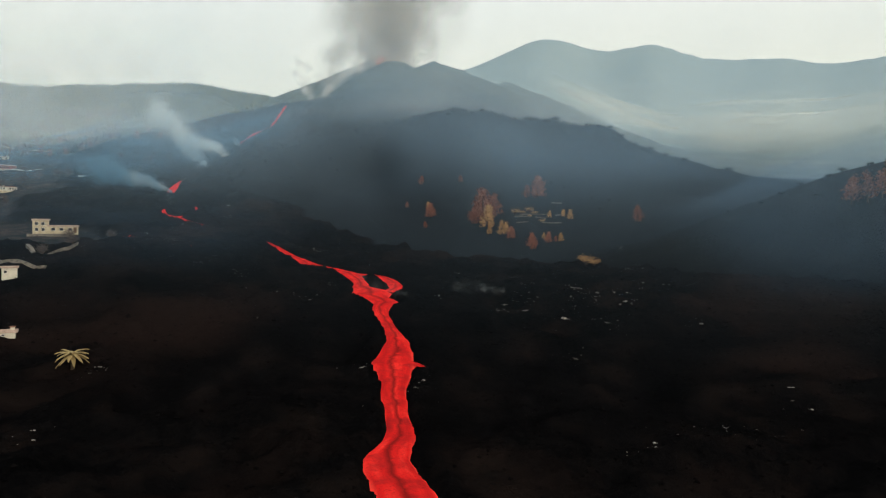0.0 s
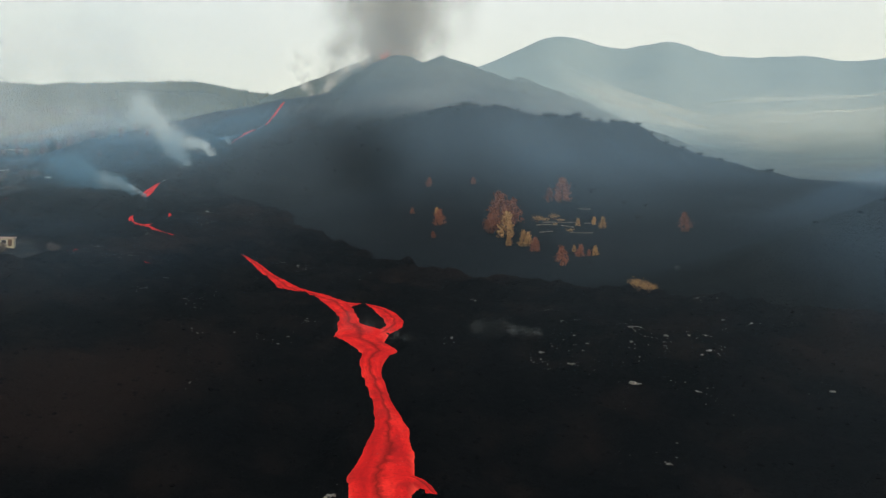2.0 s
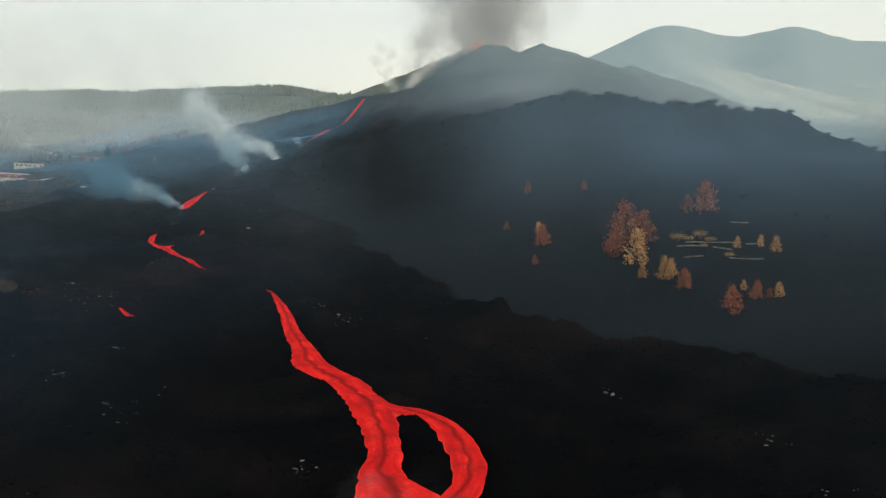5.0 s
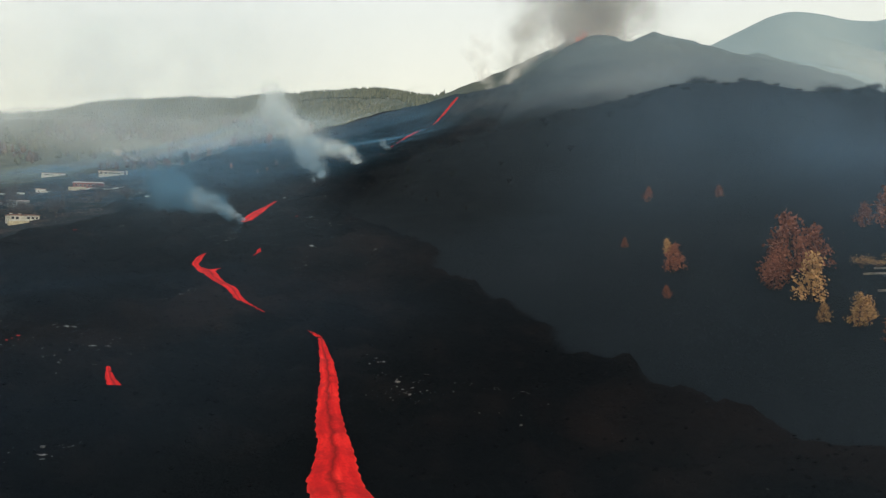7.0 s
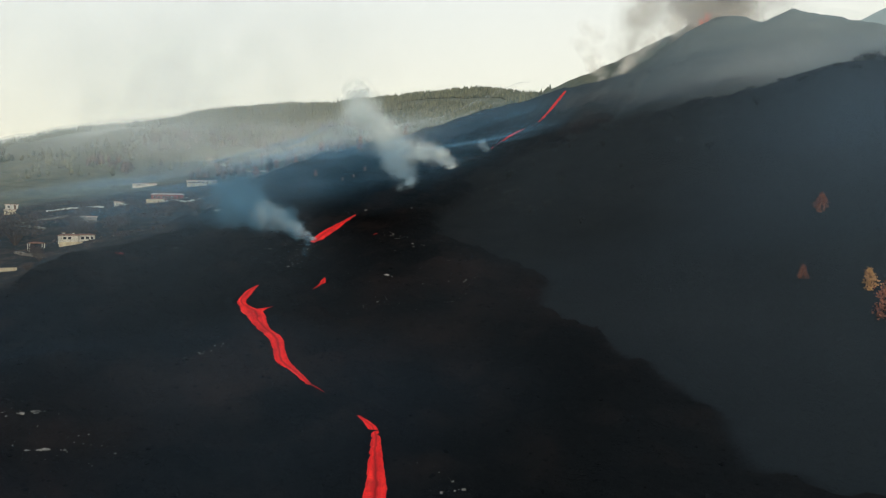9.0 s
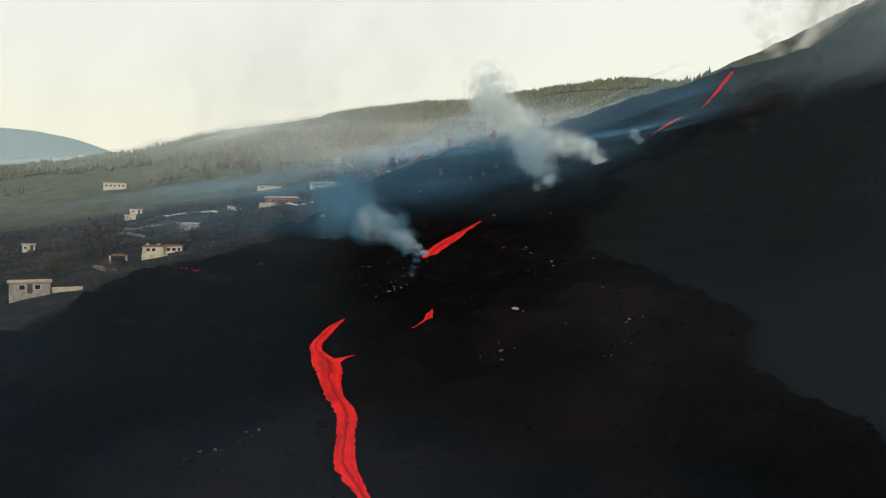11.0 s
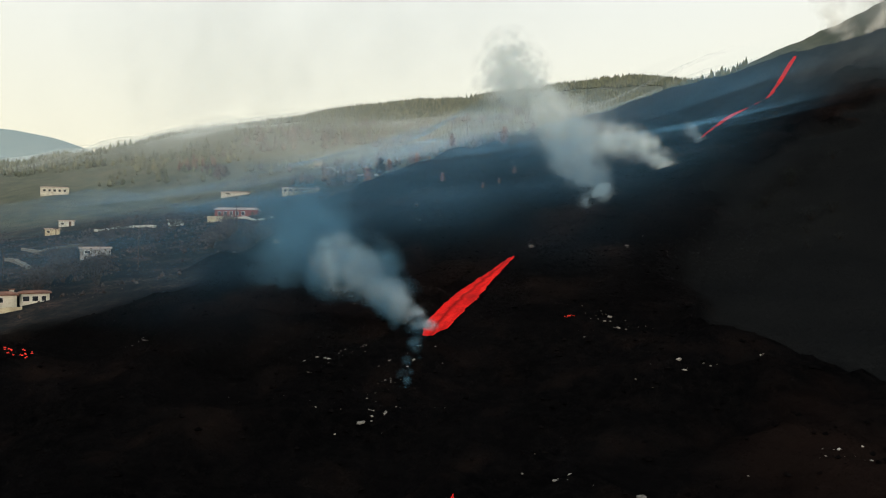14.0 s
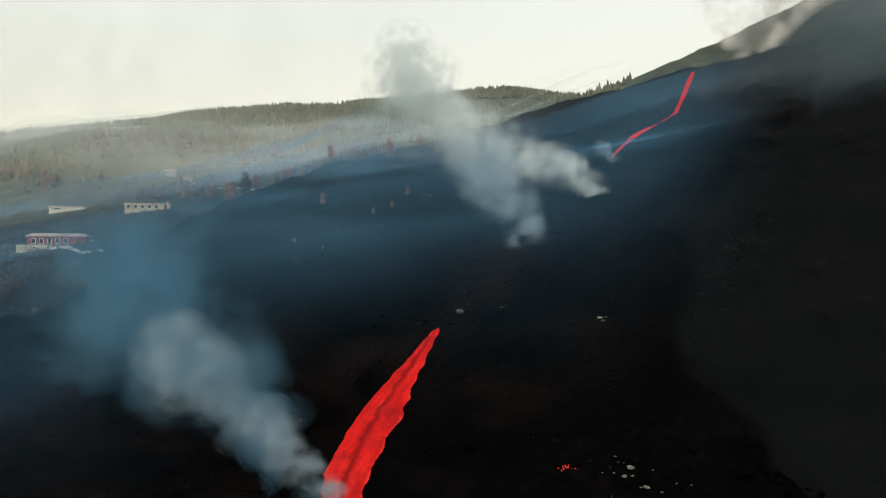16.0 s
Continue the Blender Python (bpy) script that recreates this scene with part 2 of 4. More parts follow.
def mound(x, y, cx, cy, rx, ry, turn=0.0):
    c, s = math.cos(radians(turn)), math.sin(radians(turn))
    u, v = (x - cx) * c + (y - cy) * s, -(x - cx) * s + (y - cy) * c
    return np.exp(-(u / rx) ** 2 - (v / ry) ** 2)


def near_hills(x, y):
    """The wooded spur, the ash hill's crest, the burnt ridge and two swells in the lava field."""
    crest = smooth(470, 500, y) * smooth(560, 530, y) * smooth(-120, -60, x) * smooth(240, 180, x)
    return (26 * mound(x, y, 138, 232, 62, 34) + 40 * mound(x, y, 25, 515, 125, 48) + 9 * mound(x, y, -252, 580, 80, 26, 100)
            + 8 * mound(x, y, 100, 512, 40, 34) - 4 * mound(x, y, 55, 516, 11, 30) + 2.2 * crest * fbm(x / 17, y / 23, 4, 83)
            + 2.6 * mound(x, y, -84, 226, 46, 7, -10) + 1.8 * mound(x, y, -100, 306, 30, 6, -32))


# skyline all round: bearing to the left of north, distance, height
SKYLINE = np.array([
    (-180, 3000, 80), (-60, 1500, 330), (-45, 1500, 350), (-30.5, 1600, 366), (-26.2, 1560, 367),
    (-23, 1520, 374), (-18.1, 1470, 379), (-15, 1450, 392), (-12.5, 1434, 381), (-7.5, 1412, 416),
    (-4.1, 1404, 379), (-1.8, 1400, 353), (3, 1380, 315), (10, 1340, 300), (17.2, 1321, 299),
    (30.2, 1275, 264), (40, 1400, 243), (49.2, 1523, 214), (60, 1600, 175), (75, 1700, 120),
    (95, 2500, 60), (180, 3000, 80),
])


def far_slopes(x, y):
    """What rises behind the relief: the forest ridge and the mountain range."""
    r, az = np.hypot(x, y), np.degrees(np.arctan2(-x, y))
    far = np.interp(az, SKYLINE[:, 0], SKYLINE[:, 1]) + 60 * fbm(az / 9, az * 0 + 3, 2, 61)
    top = np.interp(az, SKYLINE[:, 0], SKYLINE[:, 2])
    soft = [np.interp(az + k, SKYLINE[:, 0], SKYLINE[:, 2]) for k in (-1.1, -0.5, 0.5, 1.1)]
    top = (top + sum(soft)) / 5
    start = np.interp(az, [-180, -60, -20, 0, 12, 30, 60, 180], [400, 380, 640, 700, 760, 720, 600, 400])
    return r, far, top, start


# crater cone: a double summit, a lower shoulder and the rear rim across the breach
def cone(x, y):
    west = 218.5 - 0.58 * np.maximum(np.hypot(x + 48, (y - 772) / 0.9) - 11, 0)
    east = 221 - 0.47 * np.hypot(x + 8, (y - 768) / 0.9)
    shoulder = 202.5 - 0.5 * np.hypot(x - 66, y - 780)
    rear = 246 - 0.46 * np.hypot(x + 84, (y - 875) / 0.9)
    lobes = np.stack([west, east, shoulder, rear])
    top = 3.0 * np.log(np.exp((lobes - lobes.max(0)) / 3.0).sum(0)) + lobes.max(0)
    return top + 1.6 * fbm(x / 30, y / 30, 3, 53) + 0.8 * fbm(x / 9, y / 9, 2, 57)


# edge of the fresh lava against the ash slope
LAVA_EDGE = np.array([
    (60, 420), (110, 300), (160, 130), (200, 70), (231, 40), (254, 20), (270, 4),
    (294, -13), (317, -29), (333, -42), (346, -54), (362, -65), (376, -69), (406, -108),
    (425, -119), (455, -125), (482, -126), (501, -122), (587, -105), (640, -96), (700, -90),
])


def lava_mask(x, y):
    """1 on the fresh lava field, 0 on the ash slopes."""
    wob = 5 * fbm(x / 22, y / 22, 3, 5)
    edge = np.interp(y, LAVA_EDGE[:, 0], LAVA_EDGE[:, 1])
    left = np.interp(y, [0, 200, 235, 262, 290, 320, 350, 400, 430, 470, 533, 612, 720], [-900, -300, -135, -117, -130, -182, -202, -200, -212, -236, -262, -250, -235])
    m = smooth(1.6, -1.6, x - edge + wob * smooth(-400, -100, -np.abs(x - edge)) ) * smooth(-6, 6, x - left + wob)
    return m * smooth(690, 670, y)


# molten channels: x, y, width along each
MAIN_CHANNEL = [
    (2, 20, 7), (0, 50, 7), (-2, 66, 7), (-3.7, 77.6, 7), (-5.5, 83, 6.6), (-6.4, 87.4, 5.7), (-6.2, 91, 4.8), (-5.4, 94.4, 4.3),
    (-6, 100.4, 3.5), (-7.2, 109.4, 3.8), (-7.6, 116, 4.4), (-8, 121, 6), (-8.5, 126.6, 7.9), (-8.3, 133.5, 6.2), (-8.8, 142, 4.2),
    (-10.4, 150, 2.8), (-12, 157.4, 3), (-13.5, 164.3, 3.3), (-14.1, 170.5, 4.2), (-13.6, 177.6, 6.9), (-16.2, 182.7, 7.6),
    (-18, 187, 10.7), (-18.6, 192, 9.6), (-21.4, 198, 5.2), (-22.4, 204, 4.2), (-24.4, 211, 4.8), (-27.2, 217.5, 6.2), (-30.4, 223.8, 5.2)]
UPPER_CHANNEL = [
    (-29.6, 222.4, 5.4), (-33.8, 229.4, 6.2), (-39, 235, 6.6), (-43, 241, 6.0), (-46, 248, 4.8), (-52.4, 260.5, 3.6), (-60.2, 278, 2.8), (-66, 289, 1.8),
    (-70.5, 297, 1.0), (-74.5, 300, 0.7)]
ISLAND_ARM = [(-26, 218.6, 3.6), (-21.6, 217.2, 3.4), (-17.4, 213.8, 3.9), (-14.8, 209, 4.2), (-13, 203, 4), (-12.6, 197, 3.6), (-14.2, 190.5, 4)]
MIDDLE_CHANNEL = [
    (-81.5, 303.8, 0.5), (-84.4, 305.4, 1.5), (-87.5, 307.4, 0.9), (-91.5, 310.4, 1.4), (-96, 313.4, 2.5), (-100.5, 318.6, 2.3), (-105, 324, 2.6),
    (-109.5, 327, 2.6), (-114, 331, 3.1), (-118, 335, 4.4), (-122.5, 337.8, 2.4), (-125.4, 340.3, 1.9), (-127.5, 344.5, 2.2), (-129, 348, 1.6), (-130.4, 353, 0.4)]
SIDE_CHANNEL = [(-119, 362.4, 0.2), (-117.8, 359.6, 1.3), (-116.8, 357.4, 1.1), (-116.6, 354, 0.5), (-117, 350, 0.3)]
BRANCH_SPUR = [(-115.6, 341.6, 0.2), (-116.6, 339.6, 0.9), (-119, 336.4, 1.8)]
FISSURE_CHANNEL = [
    (-149.6, 430, 0.4), (-148.6, 424, 1.5), (-147.5, 418, 2.3), (-146.5, 412, 3.6), (-145.5, 407, 4.5), (-144.6, 402.5, 4.3), (-143.2, 397.5, 4.1), (-141.6, 393.4, 3.5), (-140.6, 391, 1.6)]
HIGH_CHANNEL = [
    (-139.5, 671, 1.2), (-140, 660, 2), (-140.5, 648, 1.8), (-141, 634, 1.5), (-142, 622, 1.6), (-146, 615, 2.6), (-151, 608, 4.5), (-154, 599, 2), (-155.5, 590, 1.2), (-156, 574, 0.5)]
WEST_BREAKOUT = [(-90, 264.4, 0.5), (-86, 260, 1.2), (-82.2, 256.6, 2)]
POOL_SPUR = [(-6.5, 127.5, 2), (-4, 125.4, 1.3), (-2, 121, 0.4)]
CHANNELS = [MAIN_CHANNEL, UPPER_CHANNEL, ISLAND_ARM, MIDDLE_CHANNEL, SIDE_CHANNEL, BRANCH_SPUR, FISSURE_CHANNEL, HIGH_CHANNEL, WEST_BREAKOUT, POOL_SPUR]


def smooth_line(rows, step=0.8):
    """A curve through the rows, resampled."""
    p = np.array(rows, float)
    p = np.vstack([2 * p[0] - p[1], p, 2 * p[-1] - p[-2]])
    out = []
    for a, b, c, d in zip(p[:-3], p[1:-2], p[2:-1], p[3:]):
        n = max(2, int(np.hypot(*(c - b)[:2]) / step))
        t = np.linspace(0, 1, n, endpoint=False)[:, None]
        out.append(0.5 * (2 * b + (c - a) * t + (2 * a - 5 * b + 4 * c - d) * t ** 2 + (3 * b - a - 3 * c + d) * t ** 3))
    return np.vstack(out + [p[-2:-1]])


def channel_gap(x, y):
    """Distance outside the nearest channel's bank; negative inside."""
    gap = np.full(np.shape(x), 1e3)
    for rows in CHANNELS:
        line = smooth_line(rows, 3.0)
        lo, hi = line[:, :2].min(0) - 25, line[:, :2].max(0) + 25
        box = (x > lo[0]) & (x < hi[0]) & (y > lo[1]) & (y < hi[1])
        if not box.any():
            continue
        px, py = x[box], y[box]
        best = np.full(px.shape, 1e3)
        for a, b in zip(line[:-1], line[1:]):
            d = b[:2] - a[:2]
            t = np.clip(((px - a[0]) * d[0] + (py - a[1]) * d[1]) / max(d @ d, 1e-6), 0, 1)
            best = np.minimum(best, np.hypot(px - a[0] - t * d[0], py - a[1] - t * d[1]) - (a[2] + (b[2] - a[2]) * t) / 2)
        gap[box] = np.minimum(gap[box], best)
    return gap


def ground(x, y, fine=True):
    x, y = np.atleast_1d(np.asarray(x, float)), np.atleast_1d(np.asarray(y, float))
    z = relief(x, y) + near_hills(x, y)
    r, far, top, start = far_slopes(x, y)
    s = np.clip((r - start) / (far - start), 0, 1)
    hill = z + (top - z) * s ** 1.25
    hill = np.where(r > far, np.maximum(top - (r - far) * 0.18, 60) + 485 * mound(x, y, -3224, 1792, 950, 950), hill)
    rough = np.clip((r - start) / 200, 0, 1) * (0.5 + s * 0.5) * np.exp(-s)
    z = np.where(r > start, hill + rough * (16 * fbm(x / 340, y / 340, 2, 31) + 15 * (1 - 0.55 * s) * fbm(x / 110, y / 110, 5, 33)), z)
    k = 6.0
    c = cone(x, y)
    z = np.where(c > z - 40, k * np.logaddexp(c / k, z / k), z)
    if fine:
        m = lava_mask(x, y)
        near = smooth(900, 500, r)
        z = z + near * (1 - m) * (1.3 * fbm(x / 45, y / 45, 4, 3))
        ridged = 1 - np.abs(fbm(x / 26, y / 26, 4, 9))
        gap = channel_gap(x, y)
        rough = 2.2 * (ridged - 0.62) + 1.3 * fbm(x / 9, y / 9, 4, 17, 0.58)
        bank = 0.9 * np.exp(-((gap - 1.6) / 1.3) ** 2) * (1 + 0.6 * fbm(x / 2.5, y / 2.5, 2, 23))
        z = z + m * (2.2 + rough * smooth(0.3, 7, gap) + bank - 0.8 * smooth(0.5, -0.3, gap))
    return z


# ---- ground: one sheet, fine along the flight, coarse to the horizon ----
def spread(lo, hi, step, far, grow):
    out, s, v = [], step, hi
    while v < far:
        out.append(v)
        s *= grow
        v += s
    pre, s, v = [], step, lo
    while v > -far:
        s *= grow
        v -= s
        pre.append(v)
    return np.array(pre[::-1] + list(np.arange(lo, hi, step)) + out)


def link_mesh(name, co, faces):
    """A mesh from arrays: vertices and faces of one size."""
    k = faces.shape[1]
    me = bpy.data.meshes.new(name)
    me.vertices.add(len(co))
    me.vertices.foreach_set("co", np.asarray(co, np.float32).ravel())
    me.loops.add(faces.size)
    me.loops.foreach_set("vertex_index", faces.ravel().astype(np.int32))
    me.polygons.add(len(faces))
    me.polygons.foreach_set("loop_start", np.arange(0, faces.size, k, dtype=np.int32))
    me.polygons.foreach_set("use_smooth", np.ones(len(faces), dtype=bool))
    me.update(calc_edges=True)
    return me


def grid_faces(ny, nx):
    k = np.arange(nx * ny).reshape(ny, nx)
    return np.stack([k[:-1, :-1], k[:-1, 1:], k[1:, 1:], k[1:, :-1]], -1).reshape(-1, 4)


gx, gy = np.meshgrid(spread(-240, 110, 1.15, 4200, 1.03), spread(50, 540, 1.15, 4200, 1.02))
gz = ground(gx.ravel(), gy.ravel()).reshape(gx.shape)
land = new("ground", link_mesh("ground", np.stack([gx, gy, gz], -1).reshape(-1, 3), grid_faces(*gx.shape)))
land.data.materials.append(ground_material())
away, edge_far, edge_top, edge_start = far_slopes(gx, gy)
bearing = np.degrees(np.arctan2(-gx, gy))
lava_on = lava_mask(gx, gy)
patch = 30 * fbm(gx / 60, gy / 60, 3, 41)
# ridge area that gets the lightened, hazed forest floor
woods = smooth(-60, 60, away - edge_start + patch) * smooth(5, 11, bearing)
# where the range and the farthest mountain take that hazed colour
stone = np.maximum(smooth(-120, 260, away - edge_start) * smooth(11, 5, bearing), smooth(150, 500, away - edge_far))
fields = (1 - lava_on) * smooth(-170, -190, gx + patch * 0.2) * smooth(-30, 30, np.interp(gy, [300, 470, 533, 612, 700], [-150, -236, -268, -258, -240]) - gx)
fields = np.maximum(fields, (1 - lava_on) * smooth(-95, -110, gx) * smooth(320, 300, gy))
# hill part coloured as seen through haze; the near flank stays darker
hazy_hill = smooth(-30, 30, gx - np.interp(gy, [300, 380, 420, 470], [-80, -75, -40, -30]) + patch * 0.4) * smooth(225, 265, gy)
# zone of the cone's haze-tinted ash
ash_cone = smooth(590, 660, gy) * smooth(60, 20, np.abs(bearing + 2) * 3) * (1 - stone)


def paint(name, *planes):
    a = land.data.color_attributes.new(name, "FLOAT_COLOR", "POINT")
    a.data.foreach_set("color", np.stack([*planes, np.ones_like(gx)], -1).astype(np.float32).ravel())


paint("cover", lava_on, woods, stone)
paint("zone", fields, hazy_hill, ash_cone)
tagged(land, "black lava field and grey ash slopes rising to hills", "ground", kind="structure")


def floor_at(x, y):
    return float(ground(x, y)[0])


rng = np.random.default_rng(7)


# ---- molten lava ----
def lava_stream(name, rows, label, cross=9):
    line = smooth_line(rows)
    w = np.maximum(line[:, 2], 0.25)
    tan = np.gradient(line[:, :2], axis=0)
    tan /= np.linalg.norm(tan, axis=1, keepdims=True) + 1e-9
    nor = np.stack([-tan[:, 1], tan[:, 0]], -1)
    run = np.concatenate([[0], np.cumsum(np.hypot(*np.diff(line[:, :2], axis=0).T))])
    v = np.linspace(-1, 1, cross)
    wob = 1 + 0.10 * fbm(run / 5, run * 0 + 1.5, 4, 71), 1 + 0.10 * fbm(run / 5, run * 0 + 9.5, 4, 73)
    half = np.where(v[None, :] < 0, (w * wob[0])[:, None], (w * wob[1])[:, None]) / 2 + 0.15
    x = line[:, 0, None] + nor[:, 0, None] * v * half
    y = line[:, 1, None] + nor[:, 1, None] * v * half
    mid = ground(line[:, 0], line[:, 1], False) + 2.2 * lava_mask(line[:, 0], line[:, 1])
    z = mid[:, None] - 0.15 + 0.22 * (1 - v ** 2) + 0.10 * fbm(x.ravel() / 1.3, y.ravel() / 1.3, 2, 77).reshape(x.shape)
    z[:, [0, -1]] -= 0.5
    ob = new(name, link_mesh(name, np.stack([x, y, z], -1).reshape(-1, 3), grid_faces(*x.shape)))
    uv = ob.data.uv_layers.new(name="flow")
    pts = np.stack([np.repeat(run[:, None], cross, 1), np.repeat(v[None] * 0.5 + 0.5, len(run), 0)], -1).reshape(-1, 2)
    idx = np.empty(len(ob.data.loops), np.int32)
    ob.data.loops.foreach_get("vertex_index", idx)
    uv.data.foreach_set("uv", pts[idx].astype(np.float32).ravel())
    ob.data.materials.append(LAVA)
    return tagged(ob, label, "lava stream", "lava streams")


lava_stream("lava_stream", MAIN_CHANNEL, "broad glowing red lava stream with pools in black rock")
lava_stream("lava_stream", UPPER_CHANNEL, "narrowing red lava stream feeding the broad channel")
lava_stream("lava_stream", ISLAND_ARM, "curved red lava arm round a black rock island")
lava_stream("lava_stream", MIDDLE_CHANNEL, "thin winding red lava stream on the black slope")
lava_stream("lava_stream", SIDE_CHANNEL, "small bright lava rivulet joining the winding stream")
lava_stream("lava_stream", BRANCH_SPUR, "pointed lava spur at the winding stream's bend")
lava_stream("lava_stream", FISSURE_CHANNEL, "wide leaf-shaped red lava outflow with dark middle streak")
lava_stream("lava_stream", HIGH_CHANNEL, "distant red lava stream falling down the cone's foot")
lava_stream("lava_stream", WEST_BREAKOUT, "short red lava breakout among dark crust")
lava_stream("lava_stream", POOL_SPUR, "pointed red lava tongue beside the pool")


# ---- helpers for things ----

def part(name, bm, mat, parent, label=""):
    """One mesh object under a thing or a part."""
    me = bpy.data.meshes.new(name)
    bm.to_mesh(me)
    bm.free()
    me.materials.append(mat)
    ob = new(name, me)
    ob.parent = parent
    return tagged(ob, label)


def thing(name, x, y, z, turn, label, category, group=""):
    ob = new(name)
    ob.empty_display_size = 0.5
    ob.matrix_basis = pose(x, y, z, 0, 0, turn)
    return tagged(ob, label, category, group)


def box(bm, x0, y0, z0, x1, y1, z1, bevel=0.0):
    v = [bm.verts.new((x, y, z)) for x in (x0, x1) for y in (y0, y1) for z in (z0, z1)]
    fs = [bm.faces.new([v[i] for i in f]) for f in ((0, 1, 3, 2), (4, 6, 7, 5), (0, 4, 5, 1), (2, 3, 7, 6), (0, 2, 6, 4), (1, 5, 7, 3))]
    if bevel:
        edges = {e for f in fs for e in f.edges}
        bmesh.ops.bevel(bm, geom=list(edges), offset=bevel, segments=1, affect="EDGES")
    return bm


def tube(bm, path, sides=6):
    """A tapered round stem through (x, y, z, radius)."""
    rings = []
    for x, y, z, r in path:
        rings.append([bm.verts.new((x + r * math.cos(2 * math.pi * k / sides), y + r * math.sin(2 * math.pi * k / sides), z)) for k in range(sides)])
    for a, b in zip(rings[:-1], rings[1:]):
        for k in range(sides):
            bm.faces.new((a[k], a[(k + 1) % sides], b[(k + 1) % sides], b[k]))
    bm.faces.new(rings[-1])
    return bm


def tufts(bm, centres, size, r, flat=0.6):
    """Small crossed leaf clumps round each centre."""
    for c in centres:
        n = Vector(r.normal(size=3)).normalized()
        a = n.orthogonal().normalized()
        b = n.cross(a)
        s = size * r.uniform(0.6, 1.3)
        pts = [Vector(c) + a * s * math.cos(k) * r.uniform(0.6, 1.1) + b * s * flat * math.sin(k) * r.uniform(0.6, 1.1) for k in (0.2, 1.4, 2.6, 3.9, 5.2)]
        bm.faces.new([bm.verts.new(p) for p in pts])
    return bm


# ---- trees ----
def pine(h, wide, mat, seed, label, bare=0.2, group="scorched pines", full=520):
    r = np.random.default_rng(seed)
    t = thing("pine_tree", 0, 0, 0, 0, label, "tree", group)
    bm, centres = tube(bmesh.new(), [(0, 0, -0.4, 0.035 * h), (0.02 * h, 0, 0.35 * h, 0.025 * h), (0, 0.02 * h, 0.7 * h, 0.016 * h), (0.01 * h, 0, 0.98 * h, 0.004 * h)]), []
    limbs = 22
    for k in range(limbs):
        f = bare + (1 - bare) * (k + 0.5) / limbs
        reach = wide * (1 - f) ** 0.62 * r.uniform(0.65, 1.15) * (0.55 + 0.45 * min(1, (f - bare) * 5 + 0.4))
        a = k * 2.4 + r.uniform(-0.5, 0.5)
        up = r.uniform(0.0, 0.35) * reach
        tip = Vector((math.cos(a) * reach, math.sin(a) * reach, f * h + up))
        root = Vector((0, 0, f * h))
        side = Vector((-math.sin(a), math.cos(a), 0)) * 0.007 * h
        bm.faces.new([bm.verts.new(p) for p in (root - side, root + side, tip)])
        for q in range(full // limbs):
            s = r.uniform(0.3, 1.05) ** 0.8
            centres.append(root.lerp(tip, s) + Vector(r.normal(size=3)) * (0.045 * h + 0.05 * wide))
    part("trunk", bm, BARK, t)
    part("crown", tufts(bmesh.new(), centres, 0.04 * h + 0.06, r), mat, t)
    return t


def shrub(h, wide, mat, seed, label, name="shrub", category="shrub", group="", full=420):
    r = np.random.default_rng(seed)
    t = thing(name, 0, 0, 0, 0, label, category, group)
    bm, centres = bmesh.new(), []
    for k in range(12):
        a, s = k * 2.4 + r.uniform(0, 0.5), r.uniform(0.35, 0.95)
        top = (math.cos(a) * wide * 0.5 * s, math.sin(a) * wide * 0.5 * s, h * r.uniform(0.5, 0.85))
        tube(bm, [(0, 0, -0.2, 0.03 * h), (top[0] * 0.5, top[1] * 0.5, top[2] * 0.55, 0.02 * h), (*top, 0.006 * h)], 4)
        for q in range(full // 12):
            centres.append(Vector(top) + Vector(r.normal(size=3) * (0.16 * wide, 0.16 * wide, 0.15 * h)))
    part("stems", bm, DARK_STEM if mat is DARK_LEAVES else BARK, t)
    part("foliage", tufts(bmesh.new(), [c for c in centres if c.z > 0], 0.024 * h + 0.016 * wide, r), mat, t)
    return t


def put(model, x, y, scale=1.0, turn=None, sink=0.1):
    """A copy of a thing standing on the ground."""
    turn = rng.uniform(0, 360) if turn is None else turn
    return copy_thing(model, pose(x, y, floor_at(x, y) - sink, rng.uniform(-3, 3), rng.uniform(-3, 3), turn) @ Matrix.Scale(scale, 4))


def drop(model):
    for o in (*model.children_recursive, model):
        bpy.data.objects.remove(o)


red_pine = [pine(10, 4.7, RED_NEEDLES, 11 + k, "scorched reddish pine tree standing on grey ash slope", bare=0.07, full=880) for k in range(2)]
gold_pine = [pine(8, 3.2, GOLD_NEEDLES, 21 + k, "yellowed pine tree with sparse crown on ash slope", bare=0.05, full=700) for k in range(2)]
# model, x, y, height
for m, x, y, h in ((0, 19, 352, 13.5), (0, 24, 354, 10), (1, 14, 343, 6.5), (2, 20, 335, 9.2), (1, 16, 349, 9), (3, 20, 323, 3.6), (2, 25, 319, 5.8), (3, 27, 322, 4.4),
                   (0, 28, 309, 5), (1, 34, 288, 5.8), (3, 41, 307, 2.4), (1, 42, 299, 4.1), (0, 45, 300, 2.2), (3, 47, 300, 3.3), (2, 57, 337, 4.2), (3, 55, 345, 3.2),
                   (2, 49, 346, 3.1), (0, 49, 391, 10.5), (1, 44, 392, 6), (1, -12, 425, 4.5), (0, 10, 427, 3.8), (1, -18, 379, 2.8), (3, -7, 372, 4),
                   (0, -6, 356, 6.4), (1, -8, 338, 2.7), (1, 82, 318, 6.4)):
    put((*red_pine, *gold_pine)[m], x, y, h / (10 if m < 2 else 8))
spur_pine = pine(9, 3.4, RED_NEEDLES, 31, "scorched orange pine on the dark wooded spur", group="spur pines")
